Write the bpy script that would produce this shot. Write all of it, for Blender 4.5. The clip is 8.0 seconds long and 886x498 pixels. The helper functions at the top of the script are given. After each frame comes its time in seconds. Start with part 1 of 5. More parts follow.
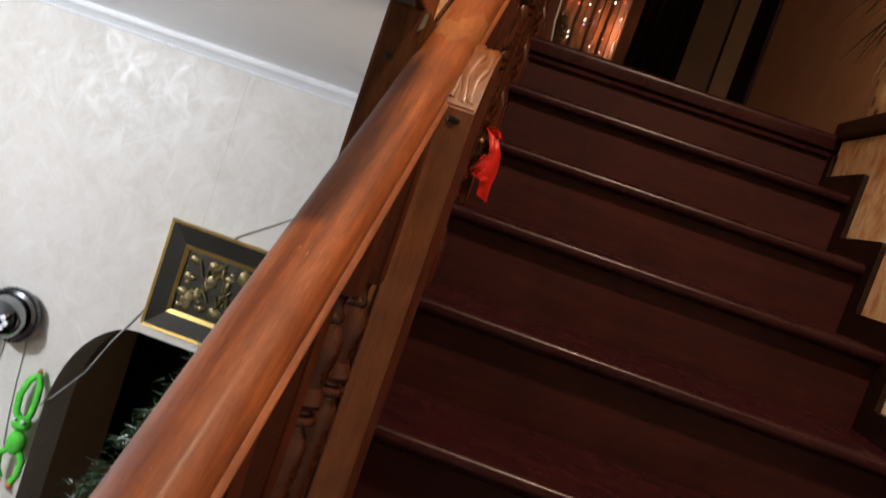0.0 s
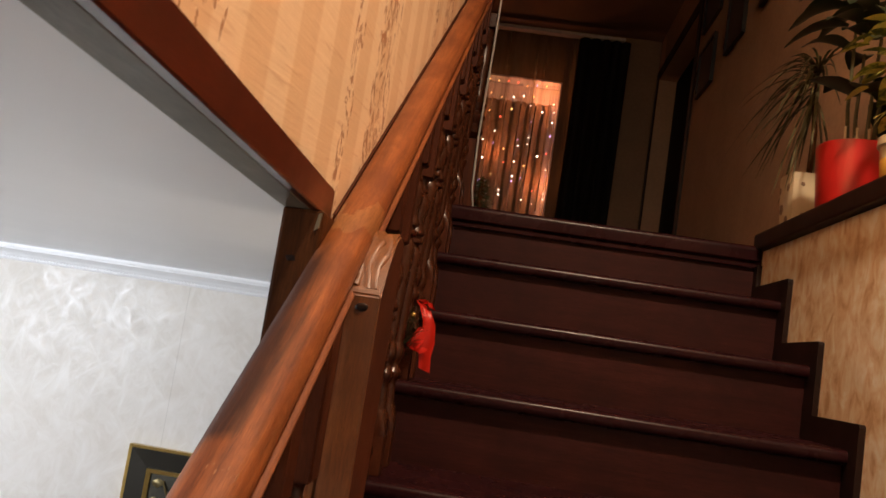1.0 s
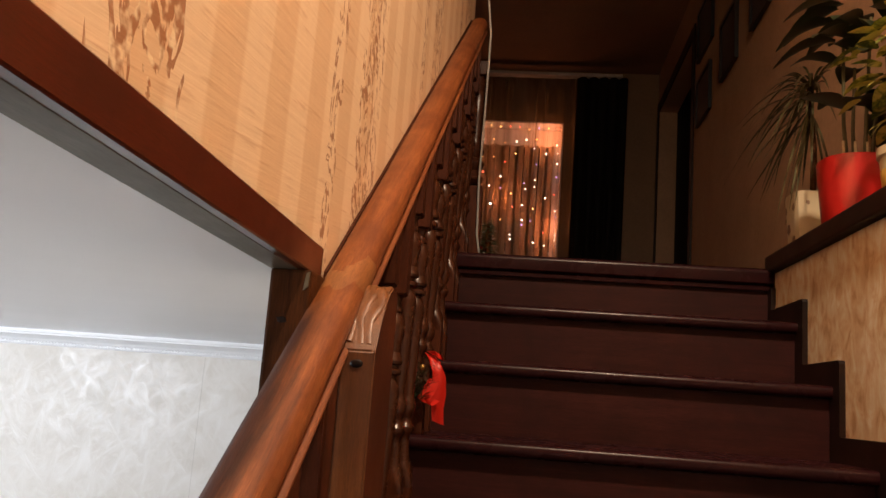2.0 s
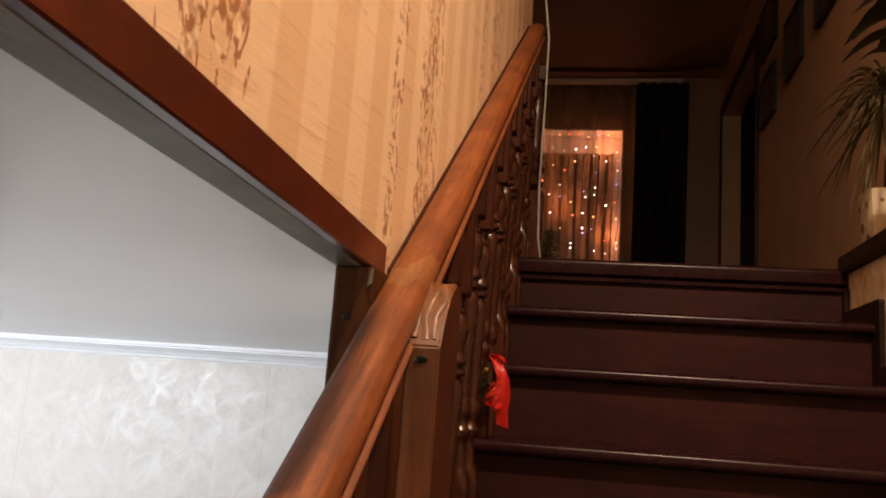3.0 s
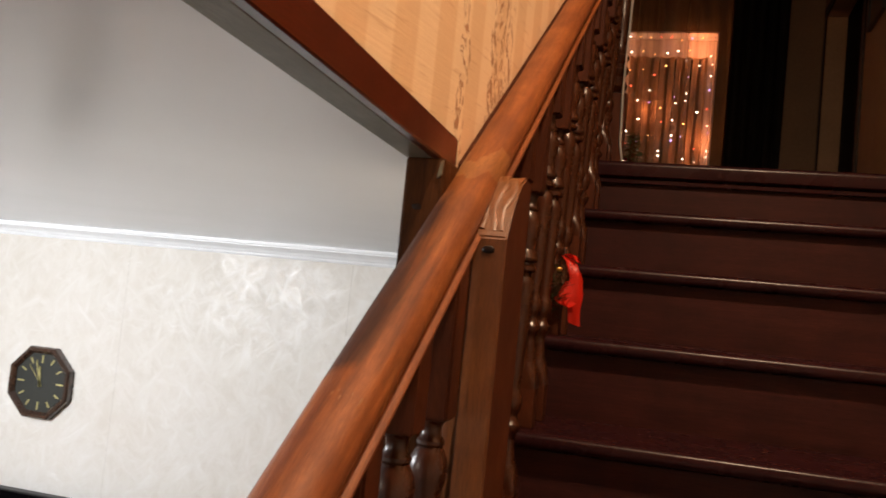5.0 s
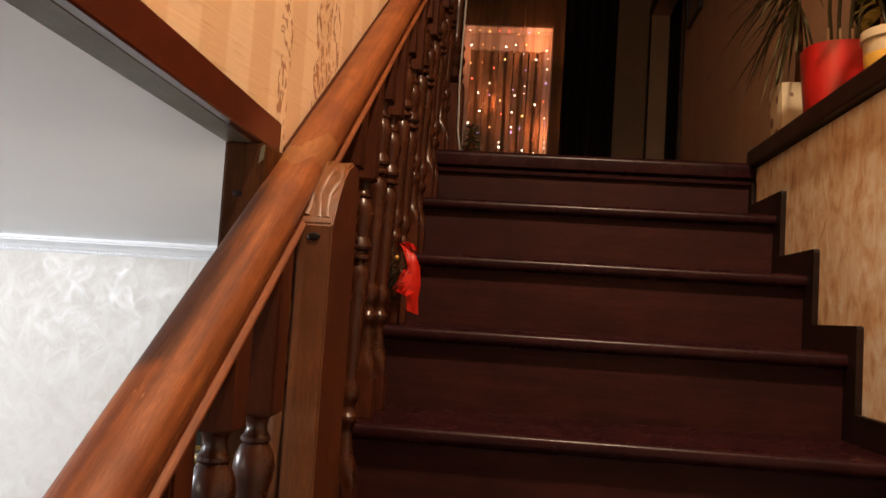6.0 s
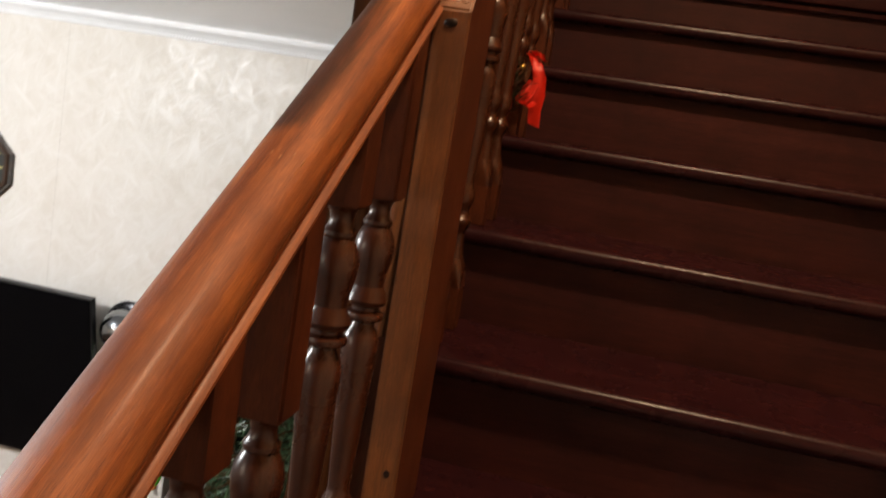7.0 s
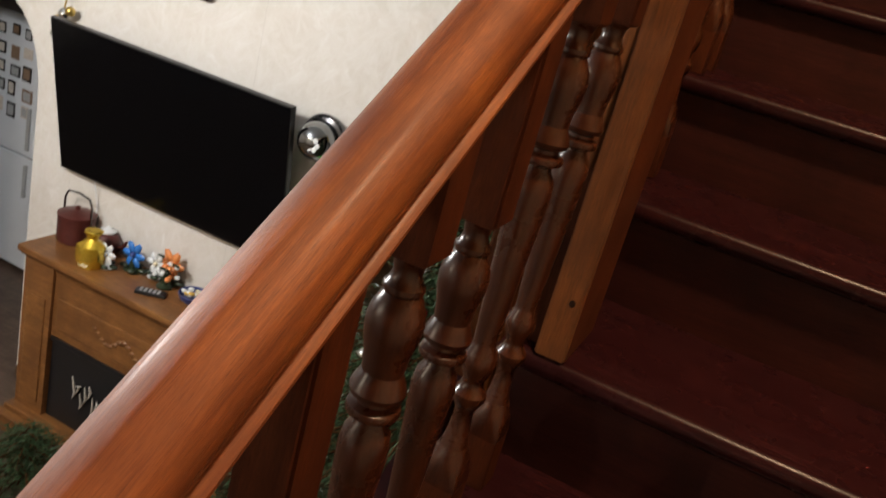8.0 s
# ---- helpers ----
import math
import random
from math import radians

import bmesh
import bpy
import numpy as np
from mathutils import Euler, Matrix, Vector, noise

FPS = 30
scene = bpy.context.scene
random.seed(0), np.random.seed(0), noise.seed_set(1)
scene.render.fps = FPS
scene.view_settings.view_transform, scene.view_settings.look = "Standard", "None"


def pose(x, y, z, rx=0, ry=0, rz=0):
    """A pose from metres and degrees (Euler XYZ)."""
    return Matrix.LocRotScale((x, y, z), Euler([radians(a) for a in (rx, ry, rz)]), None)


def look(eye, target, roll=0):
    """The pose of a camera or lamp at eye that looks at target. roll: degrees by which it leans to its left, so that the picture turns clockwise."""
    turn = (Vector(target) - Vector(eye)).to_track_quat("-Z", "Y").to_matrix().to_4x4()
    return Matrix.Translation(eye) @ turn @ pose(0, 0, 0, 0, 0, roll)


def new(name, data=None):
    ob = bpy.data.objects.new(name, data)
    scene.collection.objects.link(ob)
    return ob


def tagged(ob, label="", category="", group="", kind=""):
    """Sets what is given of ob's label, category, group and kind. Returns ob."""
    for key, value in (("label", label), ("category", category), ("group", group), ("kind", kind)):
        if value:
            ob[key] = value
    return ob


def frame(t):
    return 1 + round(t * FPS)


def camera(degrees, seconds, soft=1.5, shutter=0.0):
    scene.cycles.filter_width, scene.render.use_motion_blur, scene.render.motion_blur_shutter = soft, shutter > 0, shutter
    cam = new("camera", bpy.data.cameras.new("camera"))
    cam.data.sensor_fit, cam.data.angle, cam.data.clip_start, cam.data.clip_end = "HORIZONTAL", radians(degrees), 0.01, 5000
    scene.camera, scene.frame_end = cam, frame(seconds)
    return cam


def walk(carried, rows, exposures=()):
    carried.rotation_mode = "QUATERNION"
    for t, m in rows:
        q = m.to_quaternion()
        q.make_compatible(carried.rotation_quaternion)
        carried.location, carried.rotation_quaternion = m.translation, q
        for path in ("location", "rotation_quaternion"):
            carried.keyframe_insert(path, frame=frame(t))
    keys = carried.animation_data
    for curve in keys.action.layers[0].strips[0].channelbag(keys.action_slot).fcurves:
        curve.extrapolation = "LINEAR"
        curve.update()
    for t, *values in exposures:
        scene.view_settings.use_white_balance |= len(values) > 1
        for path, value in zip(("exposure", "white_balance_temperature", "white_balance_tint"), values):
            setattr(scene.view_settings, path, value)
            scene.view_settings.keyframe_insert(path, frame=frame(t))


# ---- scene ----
cam = camera(55.3, 8.0, shutter=0.25)
PATH = [
    (0, (0.134, -2.601, 3.027), (-0.007, -0.613, 2.858), 19.1),
    (0.5, (0.146, -2.624, 3.043), (-0.037, -0.634, 3.116), 13.1),
    (1, (0.195, -2.625, 3.057), (0.038, -0.645, 3.287), 8.8),
    (1.5, (0.23, -2.621, 3.061), (0.06, -0.651, 3.361), 5.2),
    (2.8, (0.231, -2.599, 3.048), (-0.066, -0.656, 3.418), 3.9),
    (3, (0.226, -2.602, 3.039), (-0.126, -0.667, 3.4), 4.1),
    (3.5, (0.221, -2.605, 3.022), (-0.299, -0.691, 3.281), 5.2),
    (4, (0.231, -2.617, 3.014), (-0.338, -0.708, 3.195), 5.5),
    (4.5, (0.232, -2.628, 3.011), (-0.367, -0.724, 3.137), 5.7),
    (5, (0.252, -2.614, 3.017), (-0.283, -0.692, 3.148), 5.7),
    (5.2, (0.26, -2.611, 3.022), (-0.138, -0.657, 3.165), 4.8),
    (6.3, (0.277, -2.579, 3.002), (0.095, -0.592, 3.136), 3.6),
    (6.5, (0.271, -2.581, 2.993), (0.032, -0.597, 3.063), 4.8),
    (7, (0.246, -2.559, 2.975), (-0.13, -0.616, 2.687), 9.2),
    (7.5, (0.231, -2.577, 2.958), (-0.345, -0.725, 2.468), 12.0),
    (8, (0.211, -2.572, 2.937), (-0.44, -0.817, 2.232), 15.2),
]
walk(cam, [(t, look(eye, target, roll)) for t, eye, target, roll in PATH],
     [(0.0, 0.0, 6150, 10), (3.0, 0.0, 6150, 10), (3.6, 0.0, 6400, 10), (5.0, 0.03, 6500, 10), (6.5, 0.08, 6250, 10), (7.2, 0.04, 6950, 10), (8.0, 0.0, 7050, 10)])

# ---- measures ----
H, G, F = 0.175, 0.263, 3.5          # riser, going, upper floor
FLOOR = F - 21 * H                   # living room floor
CEIL = 3.206                         # living room ceiling
XW = 0.96                            # stair wall
XR = 1.25                            # upper hall wall
YB = 0.65                            # living room wall
XB = -0.012                          # line of the balusters
TOP = 5.98                           # upper ceiling
END = 4.6                            # upper hall end

# ---- world and lights ----
world = bpy.data.worlds.new("night")
scene.world = world
world.use_nodes = True
bg = world.node_tree.nodes["Background"]
bg.inputs["Color"].default_value = (0.02, 0.025, 0.04, 1)
bg.inputs["Strength"].default_value = 0.05


def lamp(name, place, watts, colour, radius):
    data = bpy.data.lights.new(name, "POINT")
    data.energy, data.color, data.shadow_soft_size = watts, colour, radius
    ob = new(name, data)
    ob.location = place
    return ob


lamp("living_room_bulb", (-2.60, -1.62, 3.04), 190, (0.93, 0.955, 1.0), 0.08)
# the far lamp is an added fill without a known source
lamp("living_room_bulb_far", (-3.4, -4.7, 3.03), 70, (1.0, 0.88, 0.74), 0.08)
lamp("stair_bulb", (0.64, -2.15, 5.40), 290, (1.0, 0.71, 0.46), 0.09)
for gx, gz in ((-0.42, 5.30), (0.30, 5.36), (-0.10, 4.85), (0.34, 4.60)):
    lamp("garland_glow", (gx, 4.665, gz), 1.5, (1.0, 0.24, 0.07), 0.008)


# ---- materials ----
def nodes_of(name, rough=0.5, metal=0.0, coat=0.0):
    m = bpy.data.materials.new(name)
    m.use_nodes = True
    nt = m.node_tree
    b = nt.nodes["Principled BSDF"]
    b.inputs["Roughness"].default_value = rough
    b.inputs["Metallic"].default_value = metal
    b.inputs["Coat Weight"].default_value = coat
    return m, nt, b


def add(nt, kind, **inputs):
    n = nt.nodes.new(kind)
    for k, v in inputs.items():
        n.inputs[k.replace("_", " ")].default_value = v
    return n


def coords(nt, scale=(1, 1, 1), rot=(0, 0, 0), kind="Object"):
    tc = nt.nodes.new("ShaderNodeTexCoord")
    turn = nt.nodes.new("ShaderNodeMapping")
    turn.inputs["Rotation"].default_value = rot
    mp = nt.nodes.new("ShaderNodeMapping")
    mp.inputs["Scale"].default_value = scale
    nt.links.new(tc.outputs[kind], turn.inputs["Vector"])
    nt.links.new(turn.outputs["Vector"], mp.inputs["Vector"])
    return mp.outputs["Vector"]


def ramp(nt, fac, stops):
    r = nt.nodes.new("ShaderNodeValToRGB")
    e = r.color_ramp.elements
    while len(e) < len(stops):
        e.new(0.5)
    for el, (p, c) in zip(e, stops):
        el.position, el.color = p, (*c, 1) if len(c) == 3 else c
    nt.links.new(fac, r.inputs["Fac"])
    return r.outputs["Color"]


def mix(nt, fac, a, b, mode="MIX"):
    m = nt.nodes.new("ShaderNodeMix")
    m.data_type, m.blend_type = "RGBA", mode
    for sock, v in ((m.inputs[0], fac), (m.inputs[6], a), (m.inputs[7], b)):
        if isinstance(v, (int, float)):
            sock.default_value = v
        elif isinstance(v, tuple):
            sock.default_value = (*v, 1)
        else:
            nt.links.new(v, sock)
    return m.outputs[2]


def calc(nt, op, a, b=0.0, c=0.0):
    m = nt.nodes.new("ShaderNodeMath")
    m.operation = op
    for sock, v in zip(m.inputs, (a, b, c)):
        if isinstance(v, (int, float)):
            sock.default_value = v
        else:
            nt.links.new(v, sock)
    return m.outputs[0]


def noise_at(nt, vec, scale, detail=4.0, rough=0.55, dist=0.0):
    n = add(nt, "ShaderNodeTexNoise", Scale=scale, Detail=detail, Roughness=rough, Distortion=dist)
    nt.links.new(vec, n.inputs["Vector"])
    return n.outputs["Fac"]


def bump(nt, b, height, strength, dist=0.01):
    n = add(nt, "ShaderNodeBump", Strength=strength, Distance=dist)
    nt.links.new(height, n.inputs["Height"])
    nt.links.new(n.outputs["Normal"], b.inputs["Normal"])


def plain(name, colour, rough=0.5, metal=0.0, vary=0.25, scale=30.0, relief=0.08, coat=0.0):
    m, nt, b = nodes_of(name, rough, metal, coat)
    v = coords(nt)
    n = noise_at(nt, v, scale)
    n2 = noise_at(nt, v, scale * 0.12)
    f = calc(nt, "ADD", calc(nt, "MULTIPLY", n, 0.5), calc(nt, "MULTIPLY", n2, 0.5))
    lo = tuple(c * (1 - vary) for c in colour)
    hi = tuple(min(1, c * (1 + vary)) for c in colour)
    nt.links.new(ramp(nt, f, [(0.3, lo), (0.7, hi)]), b.inputs["Base Color"])
    if relief:
        bump(nt, b, n, relief, 0.003)
    return m


def wood(name, dark, mid, light, along=(1, 1, 1), rot=(0, 0, 0), rough=0.32, coat=0.3, grain=0.12, kind="Object", size=1.0, gloss=0.5):
    """Lacquered wood; along: how the grain is stretched."""
    m, nt, b = nodes_of(name, rough, 0.0, coat)
    b.inputs["Coat Roughness"].default_value = 0.25
    b.inputs["Specular IOR Level"].default_value = gloss
    v = coords(nt, along, rot, kind)
    info = nt.nodes.new("ShaderNodeObjectInfo")
    off = nt.nodes.new("ShaderNodeVectorMath")
    off.operation = "ADD"
    nt.links.new(v, off.inputs[0])
    sh = calc(nt, "MULTIPLY", info.outputs["Random"], 37.0)
    nt.links.new(sh, off.inputs[1])
    v = off.outputs[0]
    big = noise_at(nt, v, 5.0 * size, 3.0, 0.5, 0.6)
    fine = noise_at(nt, v, 42.0 * size, 6.0, 0.7, 0.3)
    f = calc(nt, "ADD", calc(nt, "MULTIPLY", big, 0.46), calc(nt, "MULTIPLY", fine, 0.54))
    col = ramp(nt, f, [(0.34, dark), (0.50, mid), (0.66, light)])
    pores = ramp(nt, noise_at(nt, v, 75.0 * size, 3.0, 0.6), [(0.30, (0.40, 0.34, 0.32)), (0.44, (1, 1, 1))])
    col = mix(nt, 0.7, col, pores, "MULTIPLY")
    wear = noise_at(nt, coords(nt, (1, 1, 1), (0, 0, 0), kind), 7.0, 5.0, 0.62)
    col = mix(nt, ramp(nt, wear, [(0.42, (0.08,) * 3), (0.66, (0.72,) * 3)]), col, dark)
    nt.links.new(col, b.inputs["Base Color"])
    rr = calc(nt, "MULTIPLY_ADD", wear, 0.25, rough - 0.1)
    nt.links.new(rr, b.inputs["Roughness"])
    bump(nt, b, fine, grain, 0.002)
    return m


RISE = math.atan(H / G)
M_RAIL = wood("rail_wood", (0.110, 0.027, 0.007), (0.225, 0.067, 0.016), (0.340, 0.116, 0.030), (24, 1.1, 24), (-RISE, 0, 0), 0.50, 0.05, 0.30, gloss=0.36)


def burnt_shaded_rail():
    """The rail's wood with burnt stain between dents and joint, and its outer flank's shade coloured in."""
    m = wood("burnt_shaded_rail_wood", (0.110, 0.027, 0.007), (0.225, 0.067, 0.016), (0.340, 0.116, 0.030), (24, 1.1, 24), (-RISE, 0, 0), 0.50, 0.05, 0.30, gloss=0.36)
    nt = m.node_tree
    b = nt.nodes["Principled BSDF"]
    old = b.inputs["Base Color"].links[0].from_socket
    v = coords(nt)
    sep = nt.nodes.new("ShaderNodeSeparateXYZ")
    nt.links.new(v, sep.inputs[0])
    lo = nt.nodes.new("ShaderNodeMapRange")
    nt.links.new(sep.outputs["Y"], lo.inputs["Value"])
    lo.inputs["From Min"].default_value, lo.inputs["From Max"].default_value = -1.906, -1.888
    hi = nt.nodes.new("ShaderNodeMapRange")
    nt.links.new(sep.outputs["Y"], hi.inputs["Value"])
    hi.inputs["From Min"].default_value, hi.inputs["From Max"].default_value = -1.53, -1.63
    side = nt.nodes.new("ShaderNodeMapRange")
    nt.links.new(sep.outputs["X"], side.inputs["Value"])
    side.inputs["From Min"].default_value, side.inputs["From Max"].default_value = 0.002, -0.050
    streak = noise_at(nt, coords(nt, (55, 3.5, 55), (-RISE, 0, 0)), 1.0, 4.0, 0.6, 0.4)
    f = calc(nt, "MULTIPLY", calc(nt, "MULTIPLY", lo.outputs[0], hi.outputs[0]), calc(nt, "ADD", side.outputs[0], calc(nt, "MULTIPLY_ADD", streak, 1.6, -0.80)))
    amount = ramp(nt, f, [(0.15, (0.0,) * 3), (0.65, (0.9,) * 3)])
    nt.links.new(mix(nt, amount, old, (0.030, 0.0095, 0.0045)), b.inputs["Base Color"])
    return m


M_BURNT_SHADED = burnt_shaded_rail()
M_PATCH = wood("planed_rail_wood", (0.15, 0.052, 0.015), (0.27, 0.105, 0.032), (0.38, 0.165, 0.055), (9, 1.0, 9), (-RISE, 0, 0), 0.42, 0.12, 0.15)
M_NEWEL = wood("newel_wood", (0.085, 0.028, 0.007), (0.165, 0.058, 0.015), (0.25, 0.094, 0.026), (12, 12, 1.0), (0, 0, 0), 0.42, 0.15, 0.15)
M_SIDE = wood("dark_red_side", (0.045, 0.0115, 0.0042), (0.080, 0.0215, 0.0070), (0.120, 0.0360, 0.0115), (12, 12, 1.0), (0, 0, 0), 0.45, 0.05, 0.12, gloss=0.25)
M_POST = wood("post_wood", (0.034, 0.0105, 0.0026), (0.072, 0.0250, 0.0062), (0.120, 0.0450, 0.0120), (12, 12, 0.9), (0, 0, 0), 0.62, 0.0, 0.2, gloss=0.1)
M_BAL = wood("baluster_wood", (0.026, 0.0070, 0.0030), (0.044, 0.0122, 0.0048), (0.070, 0.0205, 0.0076), (10, 10, 1.2), (0, 0, 0), 0.25, 0.08, 0.04, gloss=0.32)
M_BLOCK = wood("square_baluster_wood", (0.034, 0.0085, 0.0035), (0.066, 0.0175, 0.0062), (0.105, 0.0300, 0.0105), (10, 10, 1.2), (0, 0, 0), 0.55, 0.0, 0.1, gloss=0.12)
M_RISER = wood("riser_wood", (0.020, 0.0050, 0.0048), (0.036, 0.0088, 0.0080), (0.060, 0.0152, 0.0126), (0.8, 11, 11), (0, 0, 0), 0.5, 0.0, 0.06, gloss=0.16)
M_STEP = wood("stair_wood", (0.0145, 0.0036, 0.0048), (0.0225, 0.0056, 0.0070), (0.036, 0.0092, 0.0108), (0.8, 11, 11), (0, 0, 0), 0.25, 0.0, 0.05, gloss=0.15)
M_SKIRT = wood("skirting_wood", (0.010, 0.005, 0.004), (0.018, 0.008, 0.006), (0.030, 0.012, 0.008), (8, 1, 8), (0, 0, 0), 0.42, 0.0, 0.05, gloss=0.22)
M_BEAM = wood("beam_wood", (0.052, 0.0078, 0.0034), (0.084, 0.0130, 0.0050), (0.130, 0.0240, 0.0080), (10, 0.8, 10), (0, 0, 0), 0.30, 0.4, 0.05)
M_SOFFIT = wood("soffit_wood", (0.10, 0.085, 0.055), (0.145, 0.125, 0.085), (0.19, 0.17, 0.12), (10, 0.8, 10), (0, 0, 0), 0.45, 0.1, 0.06)
M_OAK = wood("oak", (0.12, 0.044, 0.012), (0.22, 0.088, 0.024), (0.31, 0.135, 0.040), (1.0, 9, 9), (0, 0, 0), 0.42, 0.15, 0.1)
M_LAMINATE = wood("laminate", (0.055, 0.034, 0.024), (0.11, 0.068, 0.046), (0.17, 0.11, 0.078), (0.8, 9, 9), (0, 0, 0), 0.4, 0.1, 0.05)
M_PARQUET = wood("hall_floor_wood", (0.035, 0.010, 0.006), (0.065, 0.018, 0.009), (0.10, 0.03, 0.014), (0.8, 9, 9), (0, 0, 0), 0.35, 0.2, 0.05)


def wall_cream():
    """Vinyl paper with brushed shiny swirls."""
    m, nt, b = nodes_of("brushed_cream_paper", 0.55)
    v = coords(nt)
    warp = add(nt, "ShaderNodeTexNoise", Scale=7.0, Detail=2.0)
    nt.links.new(v, warp.inputs["Vector"])
    vm = nt.nodes.new("ShaderNodeVectorMath")
    vm.operation = "MULTIPLY_ADD"
    nt.links.new(warp.outputs["Color"], vm.inputs[0])
    vm.inputs[1].default_value = (0.28, 0.28, 0.28)
    nt.links.new(v, vm.inputs[2])
    strokes = noise_at(nt, vm.outputs[0], 12.0, 4.0, 0.6, 0.5)
    for deg in (38, -47, 80):
        lay = coords(nt, (6.5, 6.5, 21.0), (0, radians(deg), 0))
        strokes = calc(nt, "MAXIMUM", strokes, calc(nt, "MULTIPLY", noise_at(nt, lay, 1.0, 4.0, 0.6, 0.5), 0.97))
    patches = noise_at(nt, v, 2.4, 4.0, 0.6)
    f = calc(nt, "ADD", calc(nt, "MULTIPLY", strokes, 0.72), calc(nt, "MULTIPLY", patches, 0.28))
    col = ramp(nt, f, [(0.43, (0.635, 0.595, 0.53)), (0.54, (0.68, 0.646, 0.59)), (0.62, (0.708, 0.680, 0.632)), (0.72, (0.775, 0.758, 0.72))])
    # butt seams between the lengths of paper
    sep = nt.nodes.new("ShaderNodeSeparateXYZ")
    nt.links.new(v, sep.inputs[0])
    seam = calc(nt, "LESS_THAN", calc(nt, "ABSOLUTE", calc(nt, "SUBTRACT", calc(nt, "FRACT", calc(nt, "MULTIPLY_ADD", sep.outputs["X"], 1 / 1.06, 5.474)), 0.5)), 0.0011)
    col = mix(nt, calc(nt, "MULTIPLY", seam, 0.30), col, (0.30, 0.27, 0.22))
    nt.links.new(col, b.inputs["Base Color"])
    nt.links.new(ramp(nt, strokes, [(0.50, (0.60,) * 3), (0.66, (0.36,) * 3)]), b.inputs["Roughness"])
    bump(nt, b, strokes, 0.17, 0.006)
    return m


def wall_tan():
    """Peach striped paper with embossed sprays in upright bands."""
    m, nt, b = nodes_of("striped_peach_paper", 0.5)
    v = coords(nt)
    sep = nt.nodes.new("ShaderNodeSeparateXYZ")
    nt.links.new(v, sep.inputs[0])
    y, z = sep.outputs["Y"], sep.outputs["Z"]
    wob = noise_at(nt, v, 1.6, 2.0)
    s = calc(nt, "SINE", calc(nt, "MULTIPLY_ADD", y, 2 * math.pi / 0.155, calc(nt, "MULTIPLY", wob, 0.12)))
    stripe = ramp(nt, calc(nt, "MULTIPLY_ADD", s, 0.5, 0.5), [(0.42, (0.76, 0.560, 0.355)), (0.58, (0.85, 0.675, 0.470))])
    # thin slanting strokes
    sl = coords(nt, (6.0, 6.0, 115.0), (radians(-6), 0, 0))
    scratch = noise_at(nt, sl, 1.0, 3.0, 0.6)
    stroke = ramp(nt, scratch, [(0.60, (0, 0, 0)), (0.67, (1, 1, 1))])
    col = mix(nt, calc(nt, "MULTIPLY", stroke, 0.36), stripe, (0.50, 0.27, 0.12))
    # bands of sprays
    ph = calc(nt, "FRACT", calc(nt, "MULTIPLY_ADD", y, 1 / 0.80, 1.262 / 0.80 + 0.5))
    wide = calc(nt, "SUBTRACT", 1.0, calc(nt, "MULTIPLY", calc(nt, "ABSOLUTE", calc(nt, "SUBTRACT", ph, 0.5)), 0.80 / 0.11))
    slim = calc(nt, "SUBTRACT", 1.0, calc(nt, "MULTIPLY", calc(nt, "ABSOLUTE", calc(nt, "SUBTRACT", ph, 0.2125)), 0.80 / 0.040))
    band = calc(nt, "MAXIMUM", wide, slim)
    gate = noise_at(nt, coords(nt, (3.0, 6.0, 2.4)), 1.6, 2.0)
    leafy = noise_at(nt, coords(nt, (9.0, 19.0, 8.0)), 1.0, 3.0, 0.55, 1.6)
    ridge = calc(nt, "ABSOLUTE", calc(nt, "SUBTRACT", leafy, 0.5))
    thin = calc(nt, "LESS_THAN", ridge, 0.048)
    mask = calc(nt, "MULTIPLY", thin, calc(nt, "GREATER_THAN", calc(nt, "MULTIPLY", band, gate), 0.13))
    tone = ramp(nt, noise_at(nt, v, 55.0, 2.0), [(0.47, (0.30, 0.105, 0.035)), (0.62, (0.88, 0.74, 0.52))])
    col = mix(nt, calc(nt, "MULTIPLY", mask, 0.85), col, tone)
    col = mix(nt, calc(nt, "MULTIPLY", noise_at(nt, v, 60.0), 0.18), col, (0.40, 0.24, 0.12))
    nt.links.new(col, b.inputs["Base Color"])
    bump(nt, b, calc(nt, "ADD", calc(nt, "MULTIPLY", mask, 0.8), calc(nt, "MULTIPLY", scratch, 0.5)), 0.35, 0.003)
    return m


def wall_stone():
    """Marbled decorative plaster."""
    m, nt, b = nodes_of("marbled_plaster", 0.42)
    v = coords(nt, (1.0, 1.0, 0.75))
    big = noise_at(nt, v, 9.0, 5.0, 0.62, 1.4)
    veins = noise_at(nt, coords(nt, (1.0, 1.1, 0.65)), 20.0, 5.0, 0.62, 1.0)
    f = calc(nt, "ADD", calc(nt, "MULTIPLY", big, 0.45), calc(nt, "MULTIPLY", veins, 0.55))
    col = ramp(nt, f, [(0.37, (0.56, 0.33, 0.16)), (0.46, (0.74, 0.53, 0.32)), (0.54, (0.83, 0.70, 0.51)), (0.62, (0.92, 0.86, 0.74))])
    nt.links.new(col, b.inputs["Base Color"])
    bump(nt, b, veins, 0.22, 0.004)
    return m


M_CREAM, M_TAN, M_STONE = wall_cream(), wall_tan(), wall_stone()
M_CEIL = plain("stretch_ceiling", (0.82, 0.855, 0.90), 0.24, 0, 0.03, 3.0, 0.0)
M_WHITE = plain("white_paint", (0.82, 0.83, 0.84), 0.45, 0, 0.05, 20)
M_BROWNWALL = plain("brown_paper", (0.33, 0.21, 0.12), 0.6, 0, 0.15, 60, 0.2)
# hall papers coloured darker than peach: the hall's dimness is in the colour
M_DARKWALL = plain("dimmed_hall_paper", (0.44, 0.28, 0.17), 0.6, 0, 0.15, 40, 0.2)
